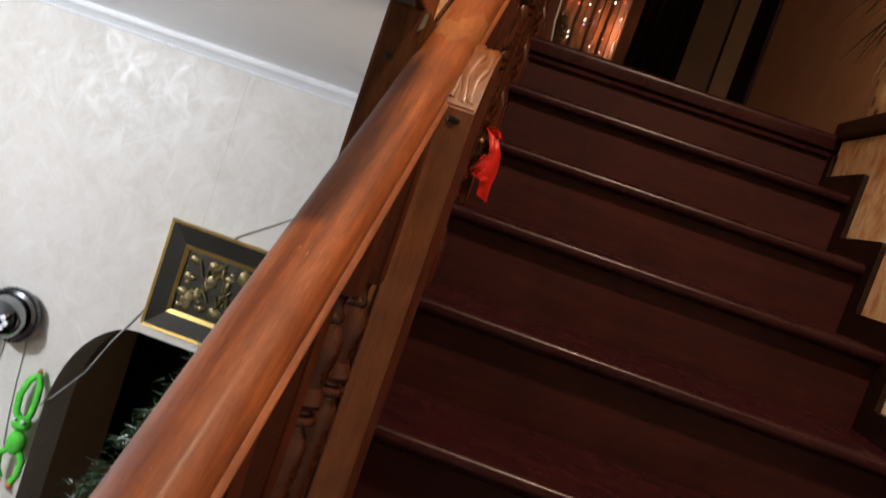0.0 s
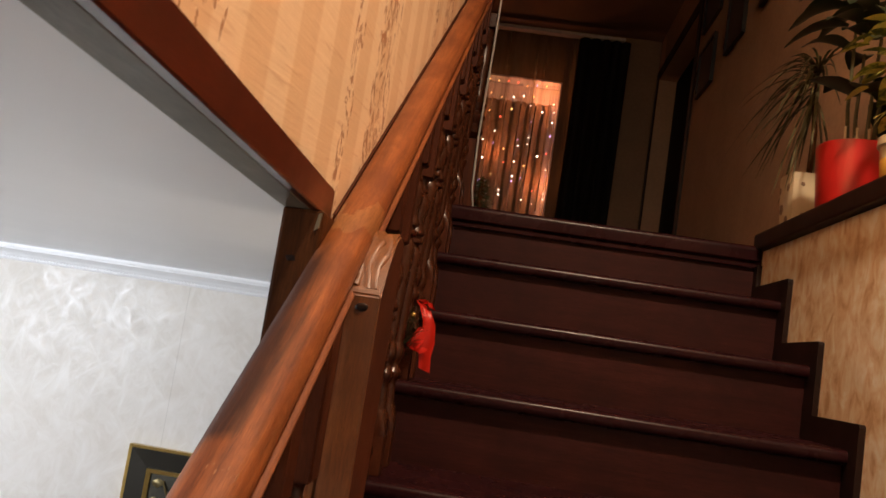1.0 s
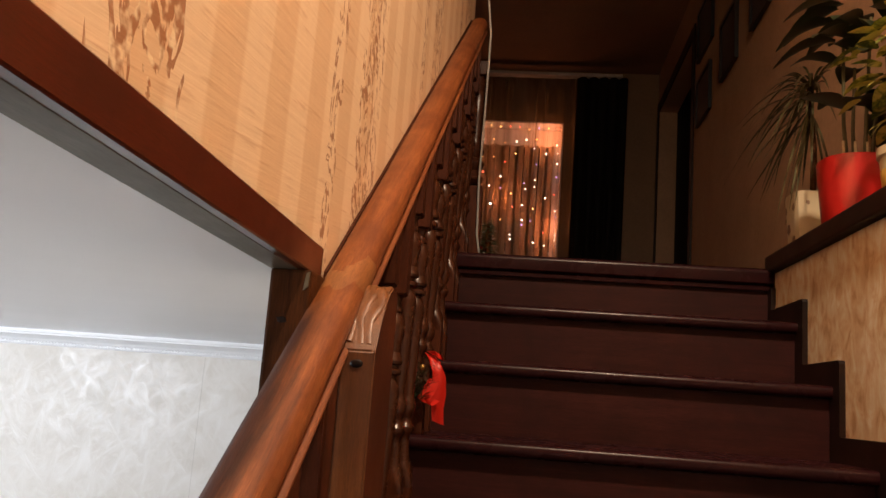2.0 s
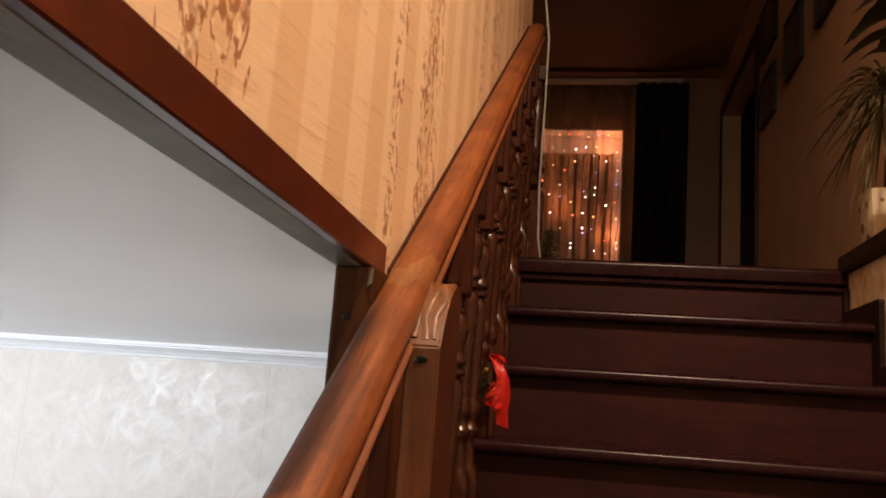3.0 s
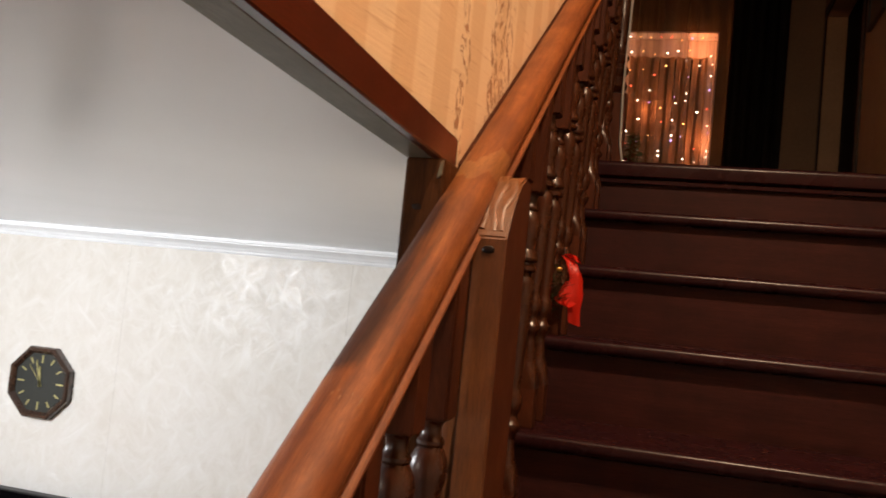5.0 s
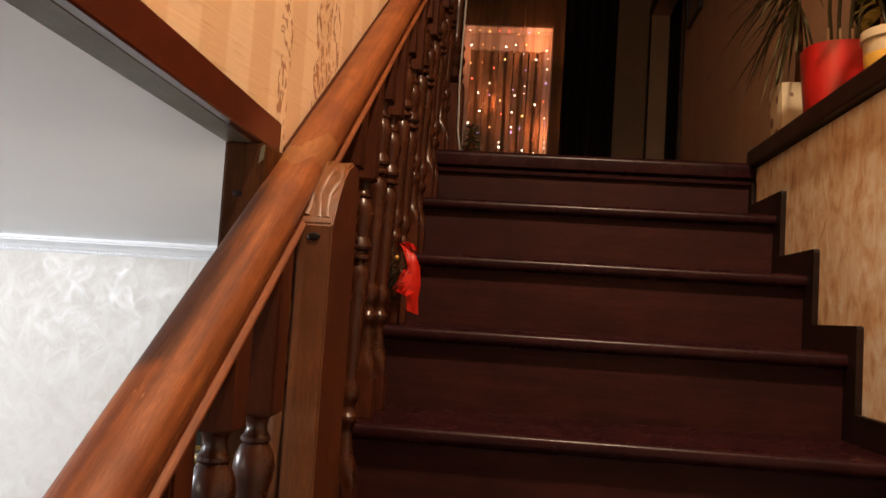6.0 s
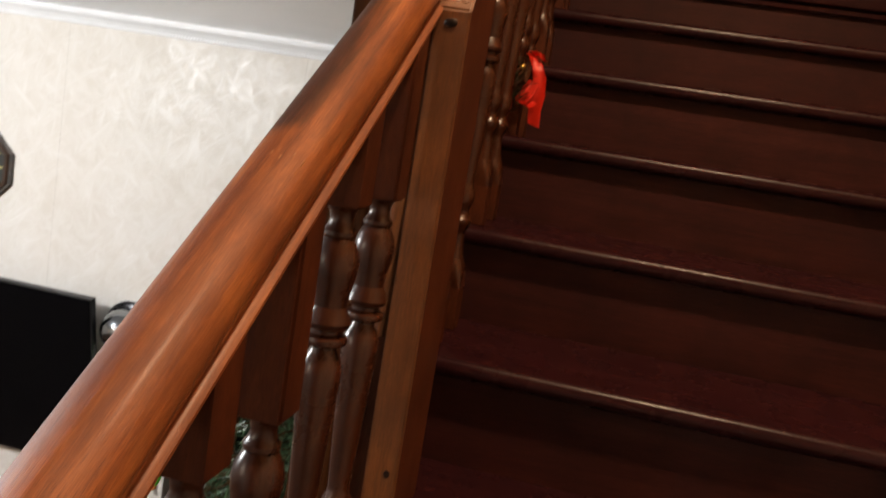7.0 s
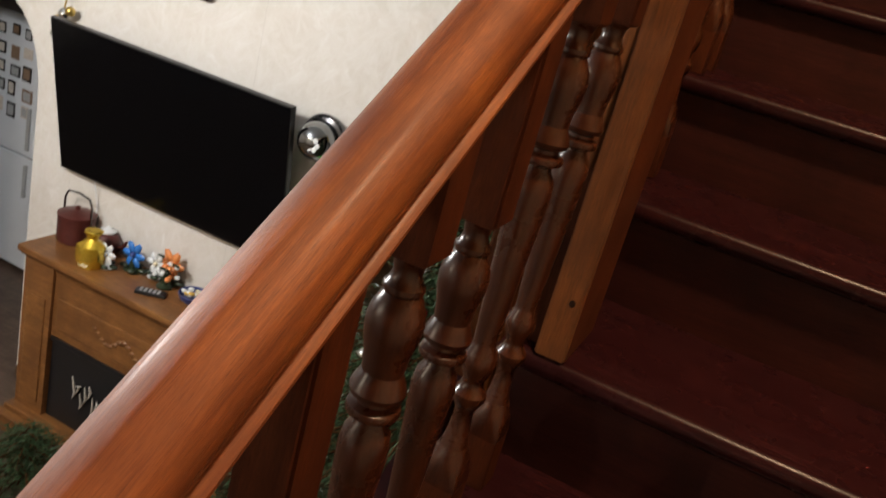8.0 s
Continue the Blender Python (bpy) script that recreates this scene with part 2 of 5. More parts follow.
M_HALLEND = plain("dimmed_hall_end_paper", (0.25, 0.15, 0.085), 0.6, 0, 0.15, 40, 0.2)
M_BLACK = plain("black_plastic", (0.012, 0.012, 0.013), 0.3, 0, 0.3, 40, 0.02)
M_SCREEN = plain("dark_screen", (0.002, 0.002, 0.0025), 0.16, 0, 0.1, 10, 0.0)
M_SCREEN.node_tree.nodes["Principled BSDF"].inputs["Specular IOR Level"].default_value = 0.12
# near-black colour stands in for the darkness of unlit rooms
M_UNLIT = plain("unlit_room_black", (0.010, 0.009, 0.009), 0.6, 0, 0.3, 20)
M_RED = plain("red_ceramic", (0.50, 0.018, 0.014), 0.30, 0, 0.12, 8, 0.02, 0.4)
M_RIBBON = plain("red_satin", (0.80, 0.030, 0.014), 0.38, 0, 0.15, 25, 0.1)
M_GOLD = plain("brass", (0.60, 0.42, 0.13), 0.30, 0.9, 0.2, 40)
M_SILVER = plain("silvered_ball", (0.62, 0.62, 0.60), 0.14, 1.0, 0.1, 20)
M_BALL = plain("dark_mirror_ball", (0.26, 0.27, 0.28), 0.10, 1.0, 0.15, 20)
M_CHROME = plain("dark_chrome", (0.16, 0.16, 0.17), 0.16, 1.0, 0.2, 30)
M_CLOCK = wood("clock_case_wood", (0.025, 0.012, 0.007), (0.05, 0.022, 0.012), (0.08, 0.04, 0.02), (8, 1, 8), (0, 0, 0), 0.25, 0.5, 0.05)
M_DIAL = plain("clock_dial", (0.022, 0.024, 0.020), 0.45, 0, 0.2, 40)
M_GILT = plain("gilt_mark", (0.55, 0.50, 0.22), 0.35, 0.6, 0.2, 50)
M_FIR = plain("fir_needles", (0.035, 0.075, 0.030), 0.55, 0, 0.5, 18)
M_SNOW = plain("frosted_tips", (0.62, 0.68, 0.66), 0.6, 0, 0.1, 30)
M_LEAF = plain("dark_leaf", (0.016, 0.027, 0.011), 0.38, 0, 0.4, 14, 0.1)
M_STRAP = plain("strap_leaf", (0.085, 0.078, 0.034), 0.45, 0, 0.4, 14, 0.1)
M_GREYCABLE = plain("grey_cable", (0.42, 0.42, 0.40), 0.5, 0, 0.1, 40)
M_SOIL = plain("potting_soil", (0.03, 0.02, 0.012), 0.9, 0, 0.4, 80, 0.5)
M_GREEN = plain("green_plush", (0.10, 0.62, 0.05), 0.85, 0, 0.2, 90, 0.4)
M_CREAMPOT = plain("cream_ceramic", (0.62, 0.53, 0.36), 0.4, 0, 0.08, 20)
M_YELLOW = plain("yellow_band", (0.60, 0.36, 0.06), 0.45, 0, 0.1, 20)
M_PATTERN = plain("brown_spot", (0.22, 0.14, 0.09), 0.5, 0, 0.2, 30)
M_BLUE = plain("blue_glaze", (0.03, 0.18, 0.55), 0.25, 0, 0.2, 30, 0.0, 0.4)
M_NAVY = plain("navy_dish", (0.03, 0.05, 0.18), 0.3, 0, 0.2, 30)
M_CHINA = plain("white_china", (0.72, 0.74, 0.74), 0.2, 0, 0.06, 20, 0.0, 0.4)
M_ORANGE = plain("orange_glaze", (0.75, 0.26, 0.08), 0.35, 0, 0.15, 30)
M_MAROON = plain("maroon_tin", (0.09, 0.022, 0.018), 0.35, 0.2, 0.3, 30)
M_FRIDGE = plain("fridge_enamel", (0.62, 0.66, 0.70), 0.32, 0, 0.03, 10, 0.0)
M_PAPER = plain("pale_card", (0.55, 0.50, 0.44), 0.6, 0, 0.25, 30)
M_GREY = plain("grey_button", (0.35, 0.36, 0.37), 0.5, 0, 0.1, 30)
M_RELIEF = plain("bronze_relief", (0.20, 0.16, 0.075), 0.38, 0.75, 0.6, 28, 0.3)
M_BLIND = plain("blind_fabric", (0.58, 0.48, 0.36), 0.8, 0, 0.2, 40, 0.2)
M_DRAPE = plain("dark_drape", (0.020, 0.016, 0.016), 0.8, 0, 0.4, 60, 0.4)


def tulle():
    """Sheer cloth: threads that pass some light, and gaps between them."""
    m, nt, b = nodes_of("tulle", 0.8)
    v = coords(nt, (30, 1, 1))
    col = ramp(nt, noise_at(nt, v, 3.0), [(0.35, (0.20, 0.16, 0.09)), (0.65, (0.36, 0.29, 0.17))])
    nt.links.new(col, b.inputs["Base Color"])
    lit = nt.nodes.new("ShaderNodeBsdfTranslucent")
    nt.links.new(col, lit.inputs["Color"])
    gap = nt.nodes.new("ShaderNodeBsdfTransparent")
    cloth, sheer = nt.nodes.new("ShaderNodeMixShader"), nt.nodes.new("ShaderNodeMixShader")
    cloth.inputs[0].default_value = 0.5
    nt.links.new(b.outputs[0], cloth.inputs[1])
    nt.links.new(lit.outputs[0], cloth.inputs[2])
    weave = ramp(nt, noise_at(nt, coords(nt, (14, 1, 0.4)), 1.0, 2.0), [(0.35, (0.40,) * 3), (0.65, (0.72,) * 3)])
    nt.links.new(weave, sheer.inputs[0])
    nt.links.new(cloth.outputs[0], sheer.inputs[1])
    nt.links.new(gap.outputs[0], sheer.inputs[2])
    out = [n for n in nt.nodes if n.type == "OUTPUT_MATERIAL"][0]
    nt.links.new(sheer.outputs[0], out.inputs["Surface"])
    return m


M_TULLE = tulle()


def glow(name, colour, power):
    m, nt, b = nodes_of(name, 0.4)
    b.inputs["Base Color"].default_value = (*colour, 1)
    b.inputs["Emission Color"].default_value = (*colour, 1)
    b.inputs["Emission Strength"].default_value = power
    return m


M_BULBS = [glow("warm_bulb", (1.0, 0.80, 0.62), 9.0), glow("amber_bulb", (1.0, 0.50, 0.14), 6.5),
           glow("red_bulb", (1.0, 0.12, 0.05), 6.0), glow("violet_bulb", (0.55, 0.38, 1.0), 4.5)]


# ---- mesh helpers ----
def part(name, bm, material, parent=None, label="", smooth=None):
    me = bpy.data.meshes.new(name)
    bmesh.ops.recalc_face_normals(bm, faces=bm.faces)
    bm.to_mesh(me)
    bm.free()
    for mat in material if isinstance(material, (list, tuple)) else (material,):
        me.materials.append(mat)
    if smooth is not None:
        for p in me.polygons:
            p.use_smooth = True
        me.set_sharp_from_angle(angle=radians(smooth))
    ob = new(name, me)
    if parent:
        ob.parent = parent
    if label:
        ob["label"] = label
    return ob


def thing(name, place=(0, 0, 0), label="", category="", group="", kind="", rz=0):
    ob = new(name)
    ob.matrix_basis = pose(*place, 0, 0, rz)
    return tagged(ob, label, category, group, kind)


def box(x0, x1, y0, y1, z0, z1, bevel=0.0, bm=None, seg=2):
    own = bmesh.new()
    m = Matrix.LocRotScale(((x0 + x1) / 2, (y0 + y1) / 2, (z0 + z1) / 2), None, (x1 - x0, y1 - y0, z1 - z0))
    bmesh.ops.create_cube(own, size=1, matrix=m)
    if bevel:
        bmesh.ops.bevel(own, geom=own.edges[:], offset=bevel, segments=seg, profile=0.6, affect="EDGES")
    if bm is None:
        return own
    me = bpy.data.meshes.new("t")
    own.to_mesh(me)
    own.free()
    bm.from_mesh(me)
    bpy.data.meshes.remove(me)
    return bm


def lathe(profile, seg=20, centre=(0, 0, 0), bm=None, caps=True):
    """profile: (radius, height) from below upwards."""
    bm = bm or bmesh.new()
    rings = []
    for r, z in profile:
        rings.append([bm.verts.new((centre[0] + r * math.cos(2 * math.pi * i / seg), centre[1] + r * math.sin(2 * math.pi * i / seg), centre[2] + z)) for i in range(seg)])
    for a, b in zip(rings, rings[1:]):
        for i in range(seg):
            bm.faces.new((a[i], a[(i + 1) % seg], b[(i + 1) % seg], b[i]))
    if caps:
        bm.faces.new(rings[0][::-1])
        bm.faces.new(rings[-1])
    return bm


def prism(outline, axis, lo, hi, bm=None):
    """A flat outline pushed along an axis; the outline's two numbers are the other two axes in order."""
    bm = bm or bmesh.new()

    def at(p, v):
        return {"x": (v, p[0], p[1]), "y": (p[0], v, p[1]), "z": (p[0], p[1], v)}[axis]
    a = [bm.verts.new(at(p, lo)) for p in outline]
    b = [bm.verts.new(at(p, hi)) for p in outline]
    n = len(outline)
    for i in range(n):
        bm.faces.new((a[i], a[(i + 1) % n], b[(i + 1) % n], b[i]))
    bm.faces.new(a[::-1])
    bm.faces.new(b)
    return bm


def sweep(profile, stations, bm=None, caps=True):
    """profile: closed (u, w) outline; stations: (origin, u axis, w axis, scale)."""
    bm = bm or bmesh.new()
    rings = []
    for o, u, w, s in stations:
        rings.append([bm.verts.new(Vector(o) + Vector(u) * (p[0] * s) + Vector(w) * (p[1] * s)) for p in profile])
    n = len(profile)
    for a, b in zip(rings, rings[1:]):
        for i in range(n):
            bm.faces.new((a[i], a[(i + 1) % n], b[(i + 1) % n], b[i]))
    if caps:
        bm.faces.new(rings[0][::-1])
        bm.faces.new(rings[-1])
    return bm


def tube(points, radius, seg=6, bm=None):
    bm = bm or bmesh.new()
    pts = [Vector(p) for p in points]
    rings = []
    for i, p in enumerate(pts):
        d = (pts[min(i + 1, len(pts) - 1)] - pts[max(i - 1, 0)]).normalized()
        u = d.orthogonal().normalized() if i == 0 else (u - d * u.dot(d)).normalized()
        w = d.cross(u)
        r = radius[i] if isinstance(radius, (list, tuple)) else radius
        rings.append([bm.verts.new(p + u * r * math.cos(2 * math.pi * k / seg) + w * r * math.sin(2 * math.pi * k / seg)) for k in range(seg)])
    for a, b in zip(rings, rings[1:]):
        for k in range(seg):
            bm.faces.new((a[k], a[(k + 1) % seg], b[(k + 1) % seg], b[k]))
    bm.faces.new(rings[0][::-1])
    bm.faces.new(rings[-1])
    return bm


def ball(centre, r, bm=None, sub=2, squash=(1, 1, 1)):
    bm = bm or bmesh.new()
    bmesh.ops.create_icosphere(bm, subdivisions=sub, radius=1, matrix=Matrix.LocRotScale(centre, None, (r * squash[0], r * squash[1], r * squash[2])))
    return bm


def setting(name, bm, material, label, category="wall", smooth=None):
    return tagged(part(name, bm, material, None, "", smooth), label, category, "", "structure")


# ---- the shell ----
def arch_header(x0, x1, z_spring, z_top, rx, top, bm, steps=10):
    """Wall over an opening with rounded upper corners."""
    rz = z_top - z_spring
    pts = [(x0, z_spring)]
    for i in range(1, steps + 1):
        a = math.pi / 2 * i / steps
        pts.append((x0 + rx - rx * math.cos(a), z_spring + rz * math.sin(a)))
    for i in range(0, steps):
        a = math.pi / 2 * (1 - i / steps)
        pts.append((x1 - rx + rx * math.cos(a), z_spring + rz * math.sin(a)))
    pts += [(x1, z_spring), (x1, top), (x0, top)]
    return prism(pts, "y", YB, YB + 0.22, bm)


A0, A1, K0, K1 = -1.435, -0.375, -4.46, -3.43
bm = box(-6.6, K0, YB, YB + 0.22, FLOOR, CEIL)
arch_header(K0, K1, 1.55, 2.03, 0.30, CEIL, bm)
box(K1, A0, YB, YB + 0.22, FLOOR, CEIL, 0, bm)
arch_header(A0, A1, 1.58, 2.025, 0.29, CEIL, bm)
box(A1, -0.12, YB, YB + 0.22, FLOOR, CEIL, 0, bm)
setting("wall_north", bm, M_CREAM, "cream brushed vinyl wallpaper on the living room wall")
setting("wall_west", box(-6.8, -6.6, -6.0, YB + 0.22, FLOOR, CEIL), M_CREAM, "cream brushed vinyl wallpaper on a side wall")
setting("wall_south", box(-6.6, XR + 0.2, -6.2, -6.0, FLOOR, TOP), M_CREAM, "cream papered wall closing the rooms")
setting("floor", box(-6.8, XR + 0.2, -6.2, 4.2, FLOOR - 0.15, FLOOR), M_LAMINATE, "dark brown laminate floor of the living room", "floor")
setting("ceiling", box(-6.6, -0.068, -6.0, YB, CEIL, CEIL + 0.06), M_CEIL, "smooth pale grey satin ceiling", "ceiling")

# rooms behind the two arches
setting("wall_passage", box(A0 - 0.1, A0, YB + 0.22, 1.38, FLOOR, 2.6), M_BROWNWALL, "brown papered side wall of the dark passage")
# the passage's shade is in this end wall's near-black colour
setting("wall_behind_passage", box(-3.2, -0.1, 2.6, 2.7, FLOOR, 2.6), M_UNLIT, "passage end wall, coloured near-black for its shade")
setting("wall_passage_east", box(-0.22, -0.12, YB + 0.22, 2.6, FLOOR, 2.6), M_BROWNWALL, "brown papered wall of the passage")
setting("wall_kitchen_east", box(-3.2, -3.1, YB + 0.22, 3.6, FLOOR, 2.6), M_CREAM, "cream kitchen side wall")
setting("wall_kitchen_north", box(-6.6, -3.2, 3.4, 3.5, FLOOR, 2.6), M_CREAM, "cream kitchen end wall")
setting("wall_kitchen_west", box(-6.8, -6.6, YB + 0.22, 3.5, FLOOR, 2.6), M_CREAM, "cream kitchen far side wall")
setting("ceiling_back", box(-6.8, -0.1, YB + 0.22, 3.5, 2.6, 2.7), M_WHITE, "white ceiling of kitchen and passage", "ceiling")


def crown():
    prof = [(0, 0), (0, -0.062), (-0.008, -0.062), (-0.012, -0.056), (-0.012, -0.050), (-0.018, -0.046), (-0.024, -0.036),
            (-0.036, -0.026), (-0.046, -0.020), (-0.046, -0.014), (-0.052, -0.012), (-0.052, 0)]
    bm = prism([(YB + a, CEIL + b) for a, b in prof], "x", -6.6, -0.12)
    ob = setting("trim_crown", bm, M_WHITE, "white moulded cornice with a fine beaded edge", "cornice")
    bead = bmesh.new()
    x = -3.4
    while x < -0.15:
        box(x, x + 0.007, YB - 0.0165, YB - 0.010, CEIL - 0.0545, CEIL - 0.0465, 0, bead)
        x += 0.014
    tagged(part("beading", bead, M_WHITE, ob), kind="stuff")


crown()
bm = bmesh.new()
for a, b in ((-6.6, K0), (K1, A0), (A1, -0.12)):
    box(a, b, YB - 0.014, YB, FLOOR, FLOOR + 0.07, 0.003, bm)
setting("baseboard", bm, M_LAMINATE, "brown laminate baseboard along the wall", "baseboard")

# stair walls
setting("wall_stair", box(XW, XW + 0.2, -6.0, 0.0, FLOOR, F - 0.004), M_STONE, "marbled peach decorative plaster beside the stairs")
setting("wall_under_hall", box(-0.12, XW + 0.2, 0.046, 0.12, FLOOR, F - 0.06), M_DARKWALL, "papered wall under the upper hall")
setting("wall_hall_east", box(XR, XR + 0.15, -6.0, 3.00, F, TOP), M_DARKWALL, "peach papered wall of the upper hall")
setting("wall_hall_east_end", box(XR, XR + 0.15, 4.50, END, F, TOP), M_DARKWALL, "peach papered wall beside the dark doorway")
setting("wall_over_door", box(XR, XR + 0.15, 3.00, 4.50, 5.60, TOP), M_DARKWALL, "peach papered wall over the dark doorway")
setting("wall_dark_room", box(XR + 1.2, XR + 1.3, 2.4, END, F, TOP), M_UNLIT, "wall behind the doorway, coloured near-black as unlit")
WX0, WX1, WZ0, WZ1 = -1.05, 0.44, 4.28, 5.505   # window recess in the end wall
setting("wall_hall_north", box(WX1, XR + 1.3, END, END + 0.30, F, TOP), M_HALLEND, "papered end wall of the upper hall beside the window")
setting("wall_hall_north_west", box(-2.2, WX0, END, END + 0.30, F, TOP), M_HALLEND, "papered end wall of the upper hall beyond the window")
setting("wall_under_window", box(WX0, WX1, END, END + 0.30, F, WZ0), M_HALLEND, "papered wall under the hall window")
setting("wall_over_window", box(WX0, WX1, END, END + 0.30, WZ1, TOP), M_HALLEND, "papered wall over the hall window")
# added walls, coloured near-black so the doorway looks unlit
setting("wall_dark_room_end", box(XR + 0.15, XR + 1.2, END - 0.03, END - 0.003, F + 0.01, TOP - 0.003), M_UNLIT, "added end wall behind the doorway, coloured near-black as unlit")
setting("wall_dark_room_side", box(XR + 0.15, XR + 1.2, 2.30, 2.40, F + 0.01, TOP - 0.003), M_UNLIT, "added side wall behind the doorway, coloured near-black as unlit")
bm = box(WX0, WX0 + 0.012, END + 0.004, END + 0.24, WZ0 + 0.012, WZ1 - 0.012)
box(WX1 - 0.012, WX1, END + 0.004, END + 0.24, WZ0 + 0.012, WZ1 - 0.012, 0, bm)
box(WX0, WX1, END + 0.004, END + 0.24, WZ1 - 0.012, WZ1, 0, bm)
box(WX0, WX1, END - 0.05, END + 0.24, WZ0, WZ0 + 0.012, 0, bm)
setting("trim_window_lining", bm, M_WHITE, "white painted lining and sill of the window recess", "window lining")
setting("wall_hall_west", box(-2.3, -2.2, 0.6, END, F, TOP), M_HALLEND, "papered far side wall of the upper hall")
setting("ceiling_upper", box(-2.3, XR + 1.3, -6.0, END + 0.15, TOP, TOP + 0.1), M_HALLEND, "ceiling of the stairwell and upper hall, coloured dim", "ceiling")
setting("floor_upper", box(-2.3, XR + 1.3, 0.025, END + 0.15, F - 0.05, F + 0.009), M_PARQUET, "dark red-brown board floor of the upper hall", "floor")
setting("floor_ledge_base", box(XW + 0.2, XR + 0.15, -6.0, 0.025, F - 0.2, F - 0.004), M_WHITE, "slab under the plant ledge", "slab")

# upper side wall over the opening to the living room, ending behind the balustrade
XS = -0.034
BEAM0, BEAM1 = CEIL - 0.001, CEIL + 0.043
wall_l = [(-6.0, BEAM1), (-1.49, BEAM1), (-1.48, F - 7.2 * H), (0.60, F - 0.06), (0.60, TOP), (-6.0, TOP)]
wl = prism(wall_l, "x", XS - 0.055, XS - 0.0225)
setting("wall_stair_west", wl, M_TAN, "peach striped wallpaper with embossed brown sprays")
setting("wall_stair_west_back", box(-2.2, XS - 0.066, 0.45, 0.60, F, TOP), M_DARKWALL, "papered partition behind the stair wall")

beam = thing("beam", (0, 0, 0), "red-brown varnished edge beam under the papered wall", "beam", "", "structure")


def skewed(x0, x1, z0, z1):
    """A board along the beam, which runs a little askew to the stairs."""
    prof = [(x0, z0), (x1 - 0.002, z0), (x1, z0 + 0.002), (x1, z1 - 0.003), (x1 - 0.003, z1), (x0, z1)]
    return sweep(prof, [((0.0, y, 0.0), (1, 0, 0), (0, 0, 1), 1.0) for y in (-6.0, -2.6)] + [((-0.0295, -1.49, 0.0), (1, 0, 0), (0, 0, 1), 1.0)])


part("fascia", skewed(-0.053, -0.025, BEAM0 + 0.0006, BEAM1), M_BEAM, beam, "glossy red-brown board")
part("soffit", skewed(-0.073, -0.036, BEAM0, BEAM0 + 0.014), M_SOFFIT, beam, "grey-brown underside board")


# ---- staircase ----
def staircase():
    st = thing("staircase", (0, 0, 0), "dark mahogany-stained closed staircase with rounded nosings", "staircase", "", "structure")
    x0 = -0.075
    t = 0.032
    first_t = None
    for k in range(1, 21):
        y, z = -(k - 1) * G, F - (k - 1) * H
        pts = [(G + 0.029 if k > 1 else 0.05, -t), (0.016, -t), (0.007, -t + 0.002), (0.001, -t + 0.008), (0.0, -t / 2), (0.0015, -0.008), (0.007, -0.002), (0.016, 0), (G + 0.029 if k > 1 else 0.05, 0)]
        if k > 2:
            ob = first_t.copy()
            scene.collection.objects.link(ob)
            ob.location = (0, y, z)
            rb = first_r.copy()
            scene.collection.objects.link(rb)
            rb.location = (0, y, z)
            continue
        if k == 1:
            pts = [(u, w - 0.010 if w < -t + 0.01 else w + 0.012) for u, w in pts]
        ob = part("tread", prism(pts, "x", x0, XW - 0.004), M_STEP, st, "", 40)
        ob.location = (0, y, z)
        rb = part("riser", box(x0 + 0.002, XW - 0.006, 0.026, 0.044, -H, -t + 0.001), M_RISER, st)
        rb.location = (0, y, z)
        if k == 2:
            first_t, first_r = ob, rb
    rb = first_r.copy()
    scene.collection.objects.link(rb)
    rb.location = (0, -20 * G, F - 20 * H)
    # narrow lip under the upper floor edge
    part("nosing_lip", box(x0 + 0.004, XW - 0.006, 0.012, 0.028, -t - 0.024, -t - 0.010, 0.002), M_STEP, st).location = (0, 0, F)
    # stepped skirting on the plastered wall
    pts = []
    s = 0.058
    for k in range(2, 20):
        y, z = -(k - 1) * G, F - (k - 1) * H
        if k == 2:
            pts.append((-0.012, F - 0.05))
            pts.append((-0.012, z + s))
        else:
            pts.append((-(k - 2) * G - 0.040, z + s))
        yy, zz = y - 0.040, z + s
        pts += [(yy + 0.008, zz), (yy + 0.002, zz - 0.002), (yy, zz - 0.008)]
    low = [(pts[-1][0], pts[-1][1] - 0.16)]
    low += [(0.04, F - 0.32), (0.04, F - 0.05)]
    part("skirting", prism(pts + low, "x", XW - 0.014, XW - 0.0005), M_SKIRT, st, "black-brown stepped skirting board")
    part("stringer", prism([(0.03, F - 0.06), (0.03, F - 0.36), (-5.2, F - 0.36 - 5.23 * H / G), (-5.2, F - 0.06 - 5.23 * H / G)], "x", x0 - 0.03, x0 - 0.001), M_STEP, st)
    return st


staircase()

# plant ledge on the wall
ledge = tagged(part("ledge", box(XW - 0.022, XR, -6.0, 0.036, F, F + 0.05, 0.006), M_SKIRT), "black-brown wooden cap ledge on the stair wall", "ledge", "", "structure")


# ---- balustrade ----
SLOPE = H / G                        # the rail runs parallel to the flight


def rail_z(y):
    """Underside of the handrail."""
    return 2.8796 + SLOPE * (y + 1.9)


def rail_slope(y):
    return SLOPE


HALF = [(0.024, 0), (0.0310, 0.0010), (0.0350, 0.0042), (0.0352, 0.0082), (0.0315, 0.0114), (0.0248, 0.0126), (0.0236, 0.0148), (0.0268, 0.0160), (0.0290, 0.0178), (0.0272, 0.0198), (0.0234, 0.0206), (0.0236, 0.0226), (0.0290, 0.0246), (0.0328, 0.0282),
        (0.0350, 0.035), (0.0337, 0.0445), (0.0290, 0.0538), (0.021, 0.0613), (0.010, 0.065)]
RAIL = HALF + [(0, 0.066)] + [(-u, w) for u, w in HALF[::-1]]
XC = -0.0208


